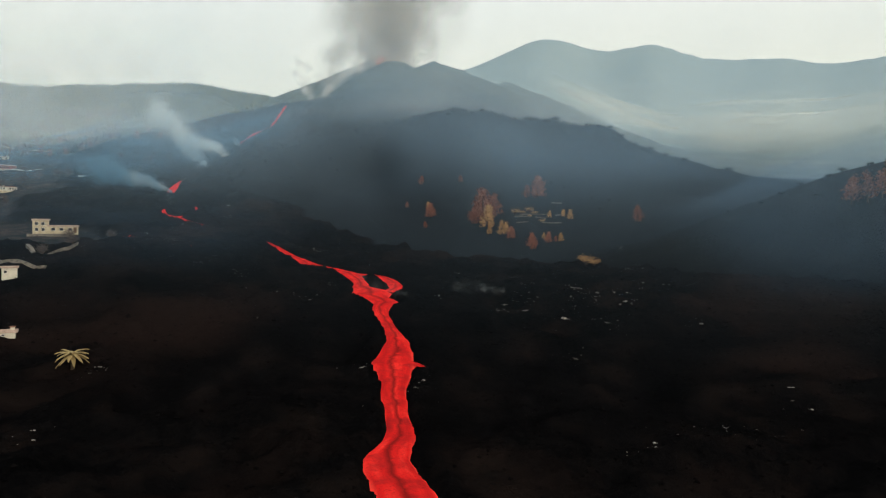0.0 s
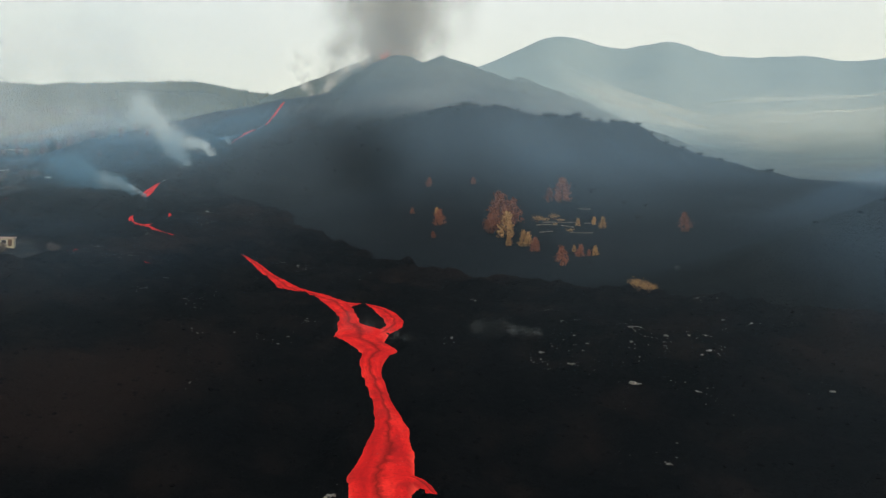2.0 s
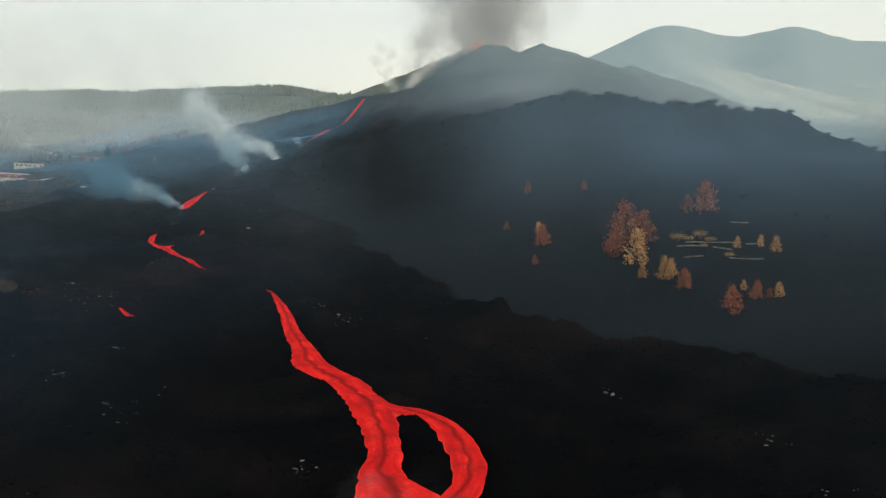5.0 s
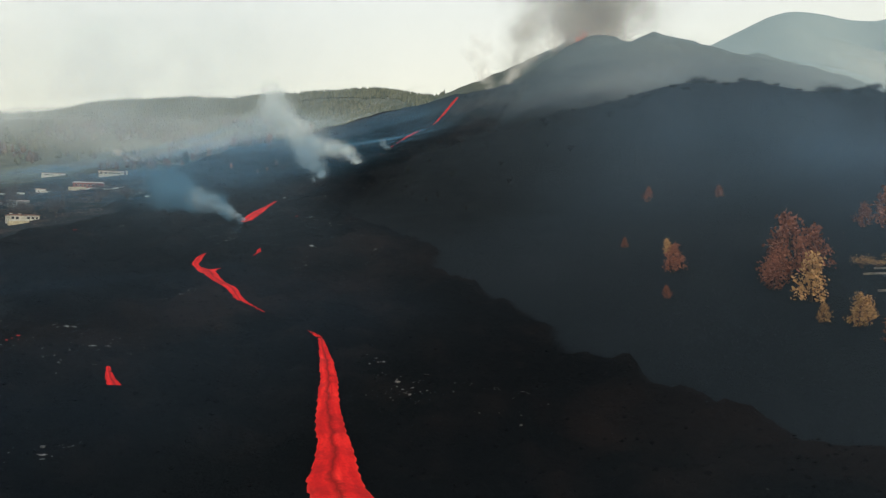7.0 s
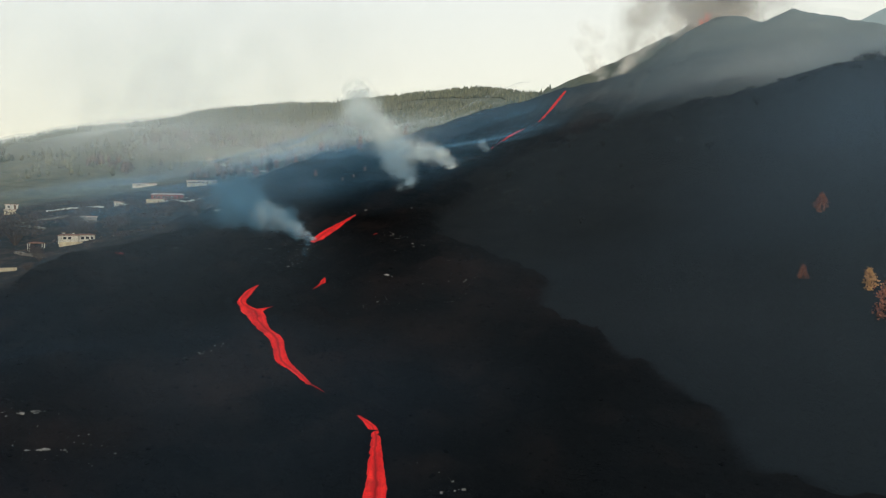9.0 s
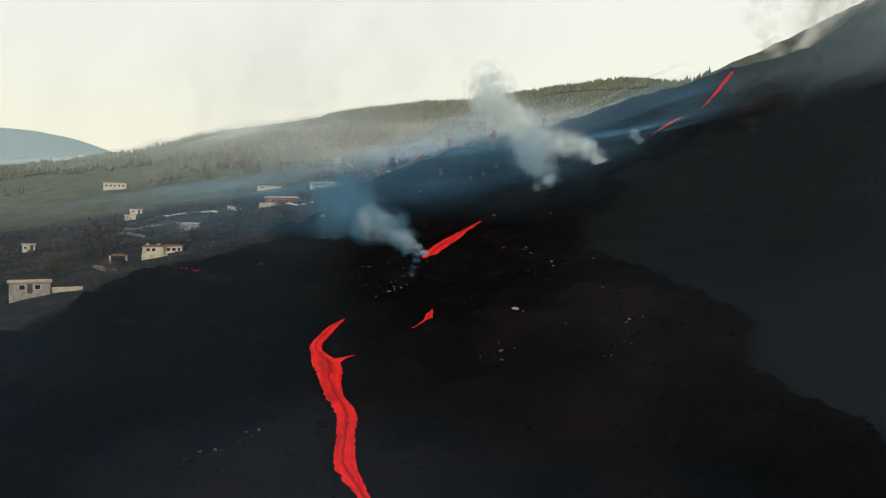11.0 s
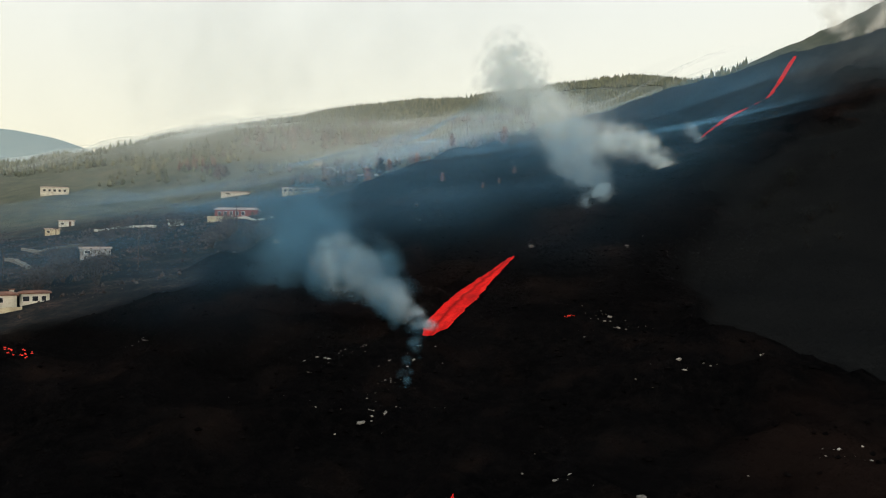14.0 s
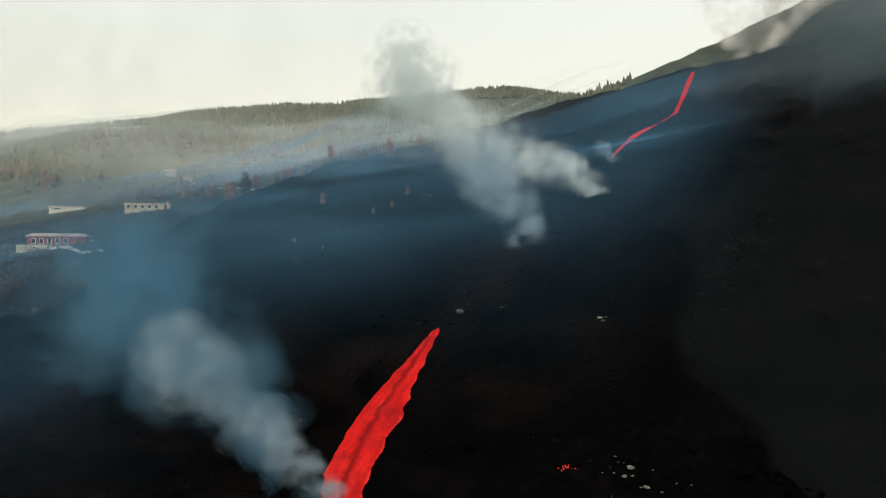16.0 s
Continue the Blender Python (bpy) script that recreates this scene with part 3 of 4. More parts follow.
for x, y, h in ((116, 214, 7.5), (120, 213, 8.2), (124, 213, 7.4), (128, 216, 7.8), (133, 213, 6.8), (138, 217, 7.2)):
    put(spur_pine, x, y, h / 9)
green_pine = pine(8, 2.6, DARK_LEAVES, 33, "dark green pine on the burnt ridge's crest", bare=0.08, group="ridge trees")
burnt_pine = pine(7, 2.6, RED_NEEDLES, 35, "scorched pine beside the burnt ridge", bare=0.25, group="ridge trees", full=300)
put(green_pine, -259, 533, 0.85)
for x, y, h in ((-254, 531, 5.4), (-246, 561, 6), (-239, 590, 7), (-245, 602, 6), (-229, 611, 5.5), (-219, 513, 3.4), (-262, 560, 6), (-250, 640, 6), (-242, 655, 7),
                (-280, 560, 6), (-300, 575, 7), (-320, 600, 8), (-345, 640, 8), (-330, 650, 7), (-300, 640, 7), (-199, 504, 2), (-199, 514, 2), (-205, 535, 3)):
    put(burnt_pine, x, y, h / 7)
dry_tree = [shrub(7, 7, DRY_LEAVES, 41 + k, "bare brown tree beside houses", "dry_tree", "tree", "village trees", 1500) for k in range(2)]
for x, y, h in ((-246, 380, 10.5), (-221, 397, 6.2), (-229, 390, 5), (-231, 358, 6), (-217, 364, 3.4), (-210, 360, 2.6), (-225, 441, 5.4), (-222, 447, 4.2), (-210, 443, 4),
                (-204, 442, 4), (-241, 446, 4), (-252, 455, 4), (-216, 436, 4), (-232, 433, 4.5), (-262, 440, 4), (-275, 455, 5), (-238, 400, 5), (-255, 410, 5), (-268, 425, 5),
                (-285, 440, 4), (-300, 455, 5), (-245, 372, 3), (-204, 352, 2.2), (-222, 350, 3), (-236, 345, 4), (-118, 268, 3), (-122, 245, 3), (-130, 262, 3.4), (-112, 228, 3), (-118, 222, 3)):
    put(dry_tree[int(rng.integers(2))], x, y, h / 7)
gold_bush = shrub(2.4, 3.2, GOLD_NEEDLES, 51, "yellow-brown bush by the ruined walls", "bush", "bush", "ruin bushes", 500)
for x, y, s in ((34, 355, 1.2), (37, 354, 0.8), (41, 357, 1.1), (43, 352, 0.8), (44, 334, 0.75), (40, 347, 0.5), (43, 226, 1.25), (45, 224, 0.9)):
    put(gold_bush, x, y, s)
dark_bush = [shrub(3, 4.5, DARK_LEAVES, 55 + k, "dark low shrub on the ash slope", group="slope shrubs") for k in range(2)]
for x, y, s in ((-52, 477, 0.8), (-42, 471, 0.8), (-56, 502, 0.8), (-28, 489, 0.9), (-90, 468, 1), (-90, 447, 0.8), (-74, 427, 0.7), (-93, 441, 0.7), (-106, 457, 0.8), (-112, 478, 0.9),
                (-103, 460, 0.7), (-106, 452, 0.5), (-105, 446, 0.45), (-115, 467, 0.6), (-113, 479, 0.7), (-97, 513, 1), (-85, 530, 1), (-101, 449, 0.45), (-112, 475, 0.6), (-106, 489, 0.7),
                (-117, 465, 0.5), (-95, 500, 0.8), (-80, 490, 0.8), (-70, 470, 0.7), (-64, 455, 0.6), (-85, 520, 1), (60, 420, 0.7), (66, 410, 0.7), (75, 380, 0.7), (82, 372, 0.6), (72, 345, 0.6)):
    put(dark_bush[int(rng.integers(2))], x, y, s)
crest_bush = [shrub(4.4, 6, DARK_LEAVES, 61 + k, "dark tree clump on the hill's crest", "tree_clump", "tree", "crest trees", 1500) for k in range(2)]
for x, s in ((8, 1.5), (14, 0.9), (-13, 0.8), (-30, 0.7), (-20, 0.5), (26, 0.7), (33, 0.6), (40, 0.6), (48, 0.5), (58, 1.3), (62, 1.0), (70, 0.9), (76, 1.1), (82, 0.8), (90, 0.8), (98, 0.9), (105, 0.7), (113, 0.7), (122, 0.8),
             (131, 0.6), (140, 0.7), (-2, 0.6), (20, 0.7), (3, 0.7), (150, 0.8), (165, 0.8), (180, 0.7), (195, 0.9), (-45, 0.5), (-58, 0.5)):
    put(crest_bush[int(rng.integers(2))], x, 514 + rng.uniform(-9, 5), s * 0.85, sink=1.9 * s)
for x, y, s in ((105, 234, 0.6), (112, 236, 0.7), (118, 231, 0.8), (125, 236, 0.8), (131, 231, 0.7), (98, 232, 0.5), (140, 235, 0.7), (90, 238, 0.45), (110, 222, 0.5)):
    put(crest_bush[int(rng.integers(2))], x, y, s * 0.45, sink=0.3)
for m in (*red_pine, *gold_pine, spur_pine, green_pine, burnt_pine, *dry_tree, gold_bush, *dark_bush, *crest_bush):
    drop(m)


def palm(x, y, h, wide):
    t = thing("palm_tree", x, y, floor_at(x, y), 20, "dusty yellow palm tree half buried in black lava", "palm tree")
    part("trunk", tube(bmesh.new(), [(0, 0, -0.5, 0.28), (0.05, 0, h * 0.4, 0.24), (0, 0, h * 0.62, 0.3)], 8), BARK, t)
    for k in range(26):
        a, lift = k * 2.4, 0.9 - 1.25 * (k / 26)
        bm, prev = bmesh.new(), None
        for s in np.linspace(0, 1, 7):
            rad, z = wide / 2 * s, h * 0.62 + lift * wide * 0.45 * s - 0.55 * wide * 0.5 * s * s
            mid = Vector((math.cos(a) * rad, math.sin(a) * rad, z))
            out = Vector((-math.sin(a), math.cos(a), 0)) * (0.34 * math.sin(math.pi * min(0.98, s * 0.9 + 0.08)))
            row = [bm.verts.new(mid - out - Vector((0, 0, 0.12))), bm.verts.new(mid), bm.verts.new(mid + out - Vector((0, 0, 0.12)))]
            if prev:
                bm.faces.new((prev[0], prev[1], row[1], row[0]))
                bm.faces.new((prev[1], prev[2], row[2], row[1]))
            prev = row
        part("frond", bm, PALM_LEAVES, t)


palm(-58, 117.5, 3.9, 4.9)


# ---- houses ----
def window(parent, x, z, w, h, y):
    """A framed pane on the wall that faces -y."""
    bm = bmesh.new()
    for a in ((x - w / 2 - 0.08, z - 0.08, x + w / 2 + 0.08, z), (x - w / 2 - 0.08, z + h, x + w / 2 + 0.08, z + h + 0.08), (x - w / 2 - 0.08, z, x - w / 2, z + h), (x + w / 2, z, x + w / 2 + 0.08, z + h)):
        box(bm, a[0], y - 0.06, a[1], a[2], y + 0.02, a[3])
    f = part("window", bm, FRAME_WHITE, parent)
    part("pane", box(bmesh.new(), x - w / 2, y - 0.03, z, x + w / 2, y + 0.01, z + h), DARK_PANE, f)
    return f


def roof(parent, x0, x1, y0, y1, z, rise, mat, hip=0.0, over=0.35):
    bm = bmesh.new()
    x0, x1, y0, y1 = x0 - over, x1 + over, y0 - over, y1 + over
    if rise <= 0:
        box(bm, x0, y0, z, x1, y1, z + 0.25, 0.04)
        for a in ((x0, y0, x1, y0 + 0.2), (x0, y1 - 0.2, x1, y1), (x0, y0 + 0.2, x0 + 0.2, y1 - 0.2), (x1 - 0.2, y0 + 0.2, x1, y1 - 0.2)):
            box(bm, a[0], a[1], z + 0.25, a[2], a[3], z + 0.5)
    else:
        ym, xa, xb = (y0 + y1) / 2, x0 + hip, x1 - hip
        low = [bm.verts.new(p) for p in ((x0, y0, z), (x1, y0, z), (x1, y1, z), (x0, y1, z))]
        lip = [bm.verts.new(p) for p in ((x0, y0, z + 0.14), (x1, y0, z + 0.14), (x1, y1, z + 0.14), (x0, y1, z + 0.14))]
        a, b = bm.verts.new((xa, ym, z + rise)), bm.verts.new((xb, ym, z + rise))
        bm.faces.new(low[::-1])
        for k in range(4):
            bm.faces.new((low[k], low[(k + 1) % 4], lip[(k + 1) % 4], lip[k]))
        for f in ((lip[0], lip[1], b, a), (lip[1], lip[2], b), (lip[2], lip[3], a, b), (lip[3], lip[0], a)):
            bm.faces.new(f)
    return part("roof", bm, mat, parent)


def block(parent, x0, x1, y0, y1, h, wall, roof_mat, rise=0.0, windows=(), door=None, hip=0.0):
    """Walls, roof and openings of one storey; the front faces -y."""
    part("wall", box(bmesh.new(), x0, y0, -2.5, x1, y1, h, 0.04), wall, parent)
    roof(parent, x0, x1, y0, y1, h + 0.003, rise, roof_mat, hip)
    for x, z, w, hh in windows:
        window(parent, x, z, w, hh, y0)
    if door is not None:
        bm = box(bmesh.new(), door - 0.5, y0 - 0.07, 0.05, door + 0.5, y0 + 0.01, 2.1, 0.02)
        part("door", bm, DOOR_WOOD, parent)


def chimney(parent, x, y, z, h):
    c = part("chimney", box(bmesh.new(), x - 0.35, y - 0.35, z, x + 0.35, y + 0.35, z + h, 0.05), WHITE_WALL, parent)
    part("cap", box(bmesh.new(), x - 0.5, y - 0.5, z + h + 0.002, x + 0.5, y + 0.5, z + h + 0.18, 0.03), TILE, c)


def house_at(x, y, turn, label, name="house", lift=0.0):
    return thing(name, x, y, floor_at(x, y) + lift, turn, label, "house", "houses")


h = house_at(-221.5, 382.5, 62, "white two-part house with brown tiled roofs and chimneys")
block(h, -5.0, -0.2, -2.4, 2.4, 1.9, WHITE_WALL, TILE, 0.6, ((-4.1, 0.7, 0.9, 0.8), (-2.7, 0.7, 0.9, 0.8)), None, 1.3)
block(h, 0.2, 4.8, -1.2, 3.2, 2.05, WHITE_WALL, TILE, 0.5, ((1.2, 0.75, 1.0, 0.85), (2.6, 0.75, 0.9, 0.85), (3.9, 0.75, 0.7, 0.85)), None, 1.1)
chimney(h, -3.8, 0.6, 2.1, 0.7)
chimney(h, -1.0, 0.8, 2.0, 0.7)
part("terrace", box(bmesh.new(), -5.8, -3.9, -2.2, 0.6, -2.5, -0.1, 0.05), CREAM_WALL, h)
for k in range(6):
    part("baluster", box(bmesh.new(), -5.6 + 1.2 * k, -3.8, -0.1, -5.45 + 1.2 * k, -3.65, 0.6), WHITE_WALL, h)

h = house_at(-213, 347, 62, "low cream house with flat roof on the lava's edge")
block(h, -8, 0, -3, 3, 2.4, GREY_WALL, PALE_ROOF, 0, ((-5.5, 0.9, 1.1, 1.0), (-2.5, 0.9, 1.1, 1.0)), -4)
part("garden_wall", box(bmesh.new(), 0.2, -2.2, -2, 6.5, -1.8, 1.3, 0.04), CREAM_WALL, h)

h = house_at(-229, 374, 62, "small pavilion with brown hipped roof", "pavilion")
for px, py in ((-2, -1.6), (2, -1.6), (-2, 1.6), (2, 1.6)):
    part("post", box(bmesh.new(), px - 0.12, py - 0.12, -1.5, px + 0.12, py + 0.12, 1.7, 0.02), WHITE_WALL, h)
roof(h, -1.9, 1.9, -1.6, 1.6, 1.703, 0.6, TILE, 1.4)

h = house_at(-284, 487, 40, "dark red house with pale roof and white windows")
block(h, -7, 7, -3, 3, 2.7, RED_WALL, PALE_ROOF, 0.9, [(-5.5 + 1.9 * k, 0.9, 0.9, 1.2) for k in range(5)], 5.2, 1.0)
part("porch", box(bmesh.new(), -9, -5.2, -2, -1, -3.1, 0.5, 0.05), CREAM_WALL, h)
part("annex", box(bmesh.new(), 7.3, -1.5, -1.5, 9.2, 1.5, 1.7, 0.05), WHITE_WALL, h)

h = house_at(-343, 578, 38, "long cream farmhouse with flat roof")
block(h, -8.5, 8.5, -3, 3, 2.2, CREAM_WALL, PALE_ROOF, 0, [(-7 + 2.6 * k, 0.8, 1.2, 1.0) for k in range(5)], 7)
chimney(h, 7.5, 0, 2.4, 1.2)

h = house_at(-500, 546.5, 58, "distant white house with pale roof")
block(h, -7, 7, -4, 4, 3.2, WHITE_WALL, PALE_ROOF, 0.8, [(-5 + 2.5 * k, 1, 1.2, 1.2) for k in range(5)], None, 1.5)

h = house_at(-139, 271, 25, "cream two-storey house with long low wing")
block(h, -7.5, -2.5, -3, 3, 4.6, CREAM_WALL, PALE_ROOF, 0, ((-6.2, 2.9, 1.0, 1.0), (-4.2, 2.9, 1.0, 1.0), (-6.2, 0.8, 1.0, 1.1), (-4.2, 0.8, 1.0, 1.1)))
block(h, -2.5, 7, -3, 2, 2.4, CREAM_WALL, PALE_ROOF, 0, ((-1, 0.9, 1.2, 1.0), (1.6, 0.9, 1.2, 1.0), (4.4, 0.9, 1.2, 1.0)), 6)
part("terrace", box(bmesh.new(), -9, -8, -3, 5, -3.1, -0.2, 0.05), STONE, h)

for x, y, turn, w, d, hh, wall, label in ((-108, 187.5, 28, 3.4, 2.6, 1.9, WHITE_WALL, "small white hut on a lava-ringed plot"), (-317, 396, 60, 4, 3, 2.2, WHITE_WALL, "small white shed by bare trees"),
                                         (-377, 476, 55, 5, 4, 2, CREAM_WALL, "low cream shed in the fields"), (-405, 498, 55, 6, 4, 2.2, WHITE_WALL, "white shed with flat roof in the fields"),
                                         (-304, 477, 50, 4, 3, 1.6, WHITE_WALL, "white water tank house by a wall"), (-265, 424, 58, 7, 4, 1.8, GREY_WALL, "half-ruined grey block house"),
                                         (-393, 582, 40, 14, 5, 1.5, WHITE_WALL, "long low white farm building"), (-392, 643, 45, 5, 4, 2.2, CREAM_WALL, "small cream hut at the track's end"),
                                         (-78.5, 135.5, 25, 2.6, 1.8, 0.8, WHITE_WALL, "white roof top rising from the lava")):
    h = house_at(x, y, turn, label, "hut")
    block(h, -w / 2, w / 2, -d / 2, d / 2, hh, wall, PALE_ROOF, 0, ((-w / 4, hh * 0.35, w * 0.18, hh * 0.35),), w / 4 if hh > 2.15 else None)
    if hh < 1:
        chimney(h, 0.8, 0.2, 0.9, 0.8)


def stone_wall(rows, high, thick, mat, label, name="field_wall", category="wall"):
    """A low wall that follows the ground from point to point."""
    bm, prev = bmesh.new(), None
    pts = smooth_line([(x, y, 0) for x, y in rows], 2.0)
    tan = np.gradient(pts[:, :2], axis=0)
    for (x, y, _), (tx, ty) in zip(pts, tan):
        n = Vector((-ty, tx)).normalized() * thick / 2
        z = floor_at(x, y)
        top = z + high * (1 + 0.25 * float(fbm(np.array([x / 1.7]), np.array([y / 1.7]), 2, 91)[0]))
        row = [bm.verts.new(p) for p in ((x - n.x, y - n.y, z - 0.6), (x - n.x, y - n.y, top), (x + n.x, y + n.y, top), (x + n.x, y + n.y, z - 0.6))]
        if prev:
            for k in range(3):
                bm.faces.new((prev[k], prev[k + 1], row[k + 1], row[k]))
        else:
            bm.faces.new(row[::-1])
        prev = row
    bm.faces.new(prev)
    bmesh.ops.recalc_face_normals(bm, faces=bm.faces)
    me = bpy.data.meshes.new(name)
    bm.to_mesh(me)
    bm.free()
    me.materials.append(mat)
    return tagged(new(name, me), label, category, "field walls")


for rows in (((33, 350), (37, 349), (41, 347.4)), ((42.5, 346.6), (47, 344)), ((33, 339), (38, 338)), ((36, 353.4), (44, 352), (50, 350.6)), ((44, 334), (48, 332.5), (52, 331)), ((52, 349), (55, 348)), ((54, 376), (57, 375), (59, 374))):
    stone_wall(rows, 0.35, 0.5, STONE, "low ruined stone wall in grey ash")
for rows in (((-286, 484), (-277, 482), (-266, 477), (-258, 472), (-249, 469)), ((-208, 430), (-203, 431), (-198, 432))):
    stone_wall(rows, 0.6, 0.5, WHITE_WALL, "low whitewashed garden wall")
stone_wall(((-358, 482), (-335, 479), (-313, 476)), 0.8, 0.8, WHITE_WALL, "long pale terrace wall across the fields")
stone_wall(((-300, 474), (-293, 472)), 0.9, 0.8, WHITE_WALL, "short pale wall end")
for rows in (((-281, 430), (-273, 426), (-258, 423)), ((-230, 368), (-219, 366), (-212, 362)), ((-300, 420), (-285, 415), (-270, 410)), ((-330, 440), (-310, 436), (-290, 437)),
             ((-128, 232), (-119, 226), (-110, 227)), ((-124, 203), (-115, 199), (-106, 201))):
    stone_wall(rows, 0.7, 1.2, STONE, "rough dry-stone terrace wall among dry grass")
stone_wall(((-395, 641), (-385, 641), (-375, 639), (-365, 634), (-356, 630), (-342, 629), (-325, 626)), 0.35, 4.0, ASPHALT, "pale dirt track on the hillside", "dirt_track", "road")


def pole(x, y, h):
    t = thing("utility_pole", x, y, floor_at(x, y), rng.uniform(0, 90), "thin wooden utility pole in the fields", "pole", "utility poles")
    part("shaft", tube(bmesh.new(), [(0, 0, -0.6, 0.14), (0, 0, h, 0.09)], 6), BARK, t)
    part("crossarm", box(bmesh.new(), -0.9, -0.06, h - 0.6, 0.9, 0.06, h - 0.45), BARK, t)


for x, y in ((-233, 414), (-262, 400), (-290, 428), (-245, 452), (-310, 468)):
    pole(x, y, 7)


# ---- pale rocks and slabs on the lava ----
def boulder(seed, flat):
    r = np.random.default_rng(seed)
    bm = bmesh.new()
    for k in range(5):
        c, s = Vector((r.normal() * 0.8, r.normal() * 0.5, 0.1)), r.uniform(0.25, 0.7) if k else 0.75
        made = bmesh.ops.create_icosphere(bm, subdivisions=1, radius=s)["verts"]
        for v in made:
            v.co = Vector((v.co.x * 1.3, v.co.y, v.co.z * flat)) * r.uniform(0.75, 1.2) + c
    me = bpy.data.meshes.new("pale_rock")
    bm.to_mesh(me)
    bm.free()
    me.materials.append(PALE_STONE)
    return me


rocks = [boulder(80 + k, f) for k, f in enumerate((0.35, 0.55, 0.8, 0.3))]
PALE_SPOTS = [
    (-44, 271), (-43, 269), (-51, 280), (-29, 275), (4, 234), (-97, 278), (-98, 274), (-110, 280), (-72, 237), (-70, 217), (-57, 206), (-48, 280), (-80, 221), (-77, 238), (-48, 183), (-33, 186),
    (-30, 196), (-38, 154), (-31, 276), (20, 211), (35, 196), (38, 185), (46, 180), (52, 210), (18, 157), (34, 154), (-1, 190), (28, 176), (15, 175), (38, 101), (39, 97), (51, 110),
    (-3, 114), (-13, 121), (-49, 88), (24, 134), (42, 186)]
PALE_SPOTS_UP = [
    (46, 187), (33, 160), (27, 95), (-50, 276), (-45, 270), (-46, 281), (-28, 276), (-107, 308), (-109, 277), (-101, 273), (-91, 260), (-104, 287), (-104, 364), (-99, 352), (-98, 349),
    (-133, 372), (-146, 380), (-175, 375), (-145, 377), (-134, 370), (-120, 402), (-137, 382), (-138, 385), (-109, 389), (-181, 412), (-179, 412), (-130, 431), (-122, 401), (-144, 440), (-149, 436), (-146, 485),
    (-55, 112.5), (-52, 113.5), (59, 249), (88, 228), (36, 197), (33, 192), (31, 183), (43, 177), (37, 183), (26, 158), (-54, 286), (56, 192), (21, 181),
    (15, 184), (34, 199), (54, 158), (19, 176), (-71, 232), (-115, 283), (-104, 267), (-46, 282), (-42, 267), (-28, 267), (-112, 366), (-106, 367), (-92, 378), (-85, 366), (-83, 353)]
for x, y in PALE_SPOTS + PALE_SPOTS_UP:
    for k in range(int(rng.integers(1, 4))):
        px, py = x + (rng.normal() * 1.3 if k else 0), y + (rng.normal() * 1.3 if k else 0)
        s = rng.uniform(0.16, 0.40) * (1.0 if k else 1.4)
        o = new("pale_rock", rocks[int(rng.integers(4))])
        o.matrix_basis = pose(px, py, floor_at(px, py) - 0.05, rng.uniform(-12, 12), rng.uniform(-12, 12), rng.uniform(0, 360)) @ Matrix.Scale(s, 4)
        tagged(o, "pale weathered rock lying on black lava", "rock", "pale rocks")


def scatter(name, count, where, size, faces_of, mat, label, category):
    """Many small pieces in one mesh on the ground."""
    verts, faces = faces_of
    x, y = where(count)
    z = ground(x, y)
    n = len(x)
    s = size(n)
    jit = rng.uniform(0.6, 1.3, (n, len(verts), 3))
    a = rng.uniform(0, 2 * math.pi, n)
    v = verts[None] * jit * s[:, None, None]
    vx, vy = v[..., 0] * np.cos(a)[:, None] - v[..., 1] * np.sin(a)[:, None], v[..., 0] * np.sin(a)[:, None] + v[..., 1] * np.cos(a)[:, None]
    co = np.stack([vx + x[:, None], vy + y[:, None], v[..., 2] + z[:, None]], -1).reshape(-1, 3)
    f = (faces[None] + (np.arange(n) * len(verts))[:, None, None]).reshape(-1, faces.shape[1])
    ob = new(name, link_mesh(name, co, f))
    ob.data.polygons.foreach_set("use_smooth", np.zeros(len(f), dtype=bool))
    ob.data.materials.append(mat)
    return tagged(ob, label, category, kind="stuff")


OCTA = np.array([(1, 0, 0), (0, 1, 0), (-1, 0, 0), (0, -1, 0), (0.3, 0.1, 0.55), (0, 0, -0.5)], float), np.array([(0, 1, 4), (1, 2, 4), (2, 3, 4), (3, 0, 4), (1, 0, 5), (2, 1, 5), (3, 2, 5), (0, 3, 5)])


def on_lava(n):
    x, y = rng.uniform(-200, 110, n * 3), rng.uniform(60, 470, n * 3)
    keep = (lava_mask(x, y) > 0.7) & (channel_gap(x, y) > 0.6) & (np.abs(x + 0.9 * np.maximum(y - 230, 0) - 10) < 130)
    return x[keep][:n], y[keep][:n]


scatter("lava_rubble", 22000, on_lava, lambda n: 0.10 + 0.42 * rng.random(n) ** 3, OCTA, BLACK_ROCK, "rough black lava rubble over the whole flow", "rubble")

SPOTS = np.array(PALE_SPOTS + PALE_SPOTS_UP)


def round_spots(n):
    k = rng.integers(len(SPOTS), size=n)
    return SPOTS[k, 0] + rng.normal(size=n) * 2.6, SPOTS[k, 1] + rng.normal(size=n) * 2.0


def round_streaks(n):
    a, b = rng.integers(len(SPOTS), size=n), rng.random(n)
    step = rng.normal(size=(len(SPOTS), 2)) * 7
    return SPOTS[a, 0] + step[a, 0] * b + rng.normal(size=n) * 0.6, SPOTS[a, 1] + step[a, 1] * b + rng.normal(size=n) * 0.6


scatter("pale_gravel", 500, round_spots, lambda n: 0.05 + 0.16 * rng.random(n) ** 2, OCTA, PALE_STONE, "scattered pale stones on black lava", "gravel")
scatter("pale_gravel", 800, round_streaks, lambda n: 0.05 + 0.13 * rng.random(n) ** 2, OCTA, PALE_STONE, "thin trails of pale stones on black lava", "gravel")


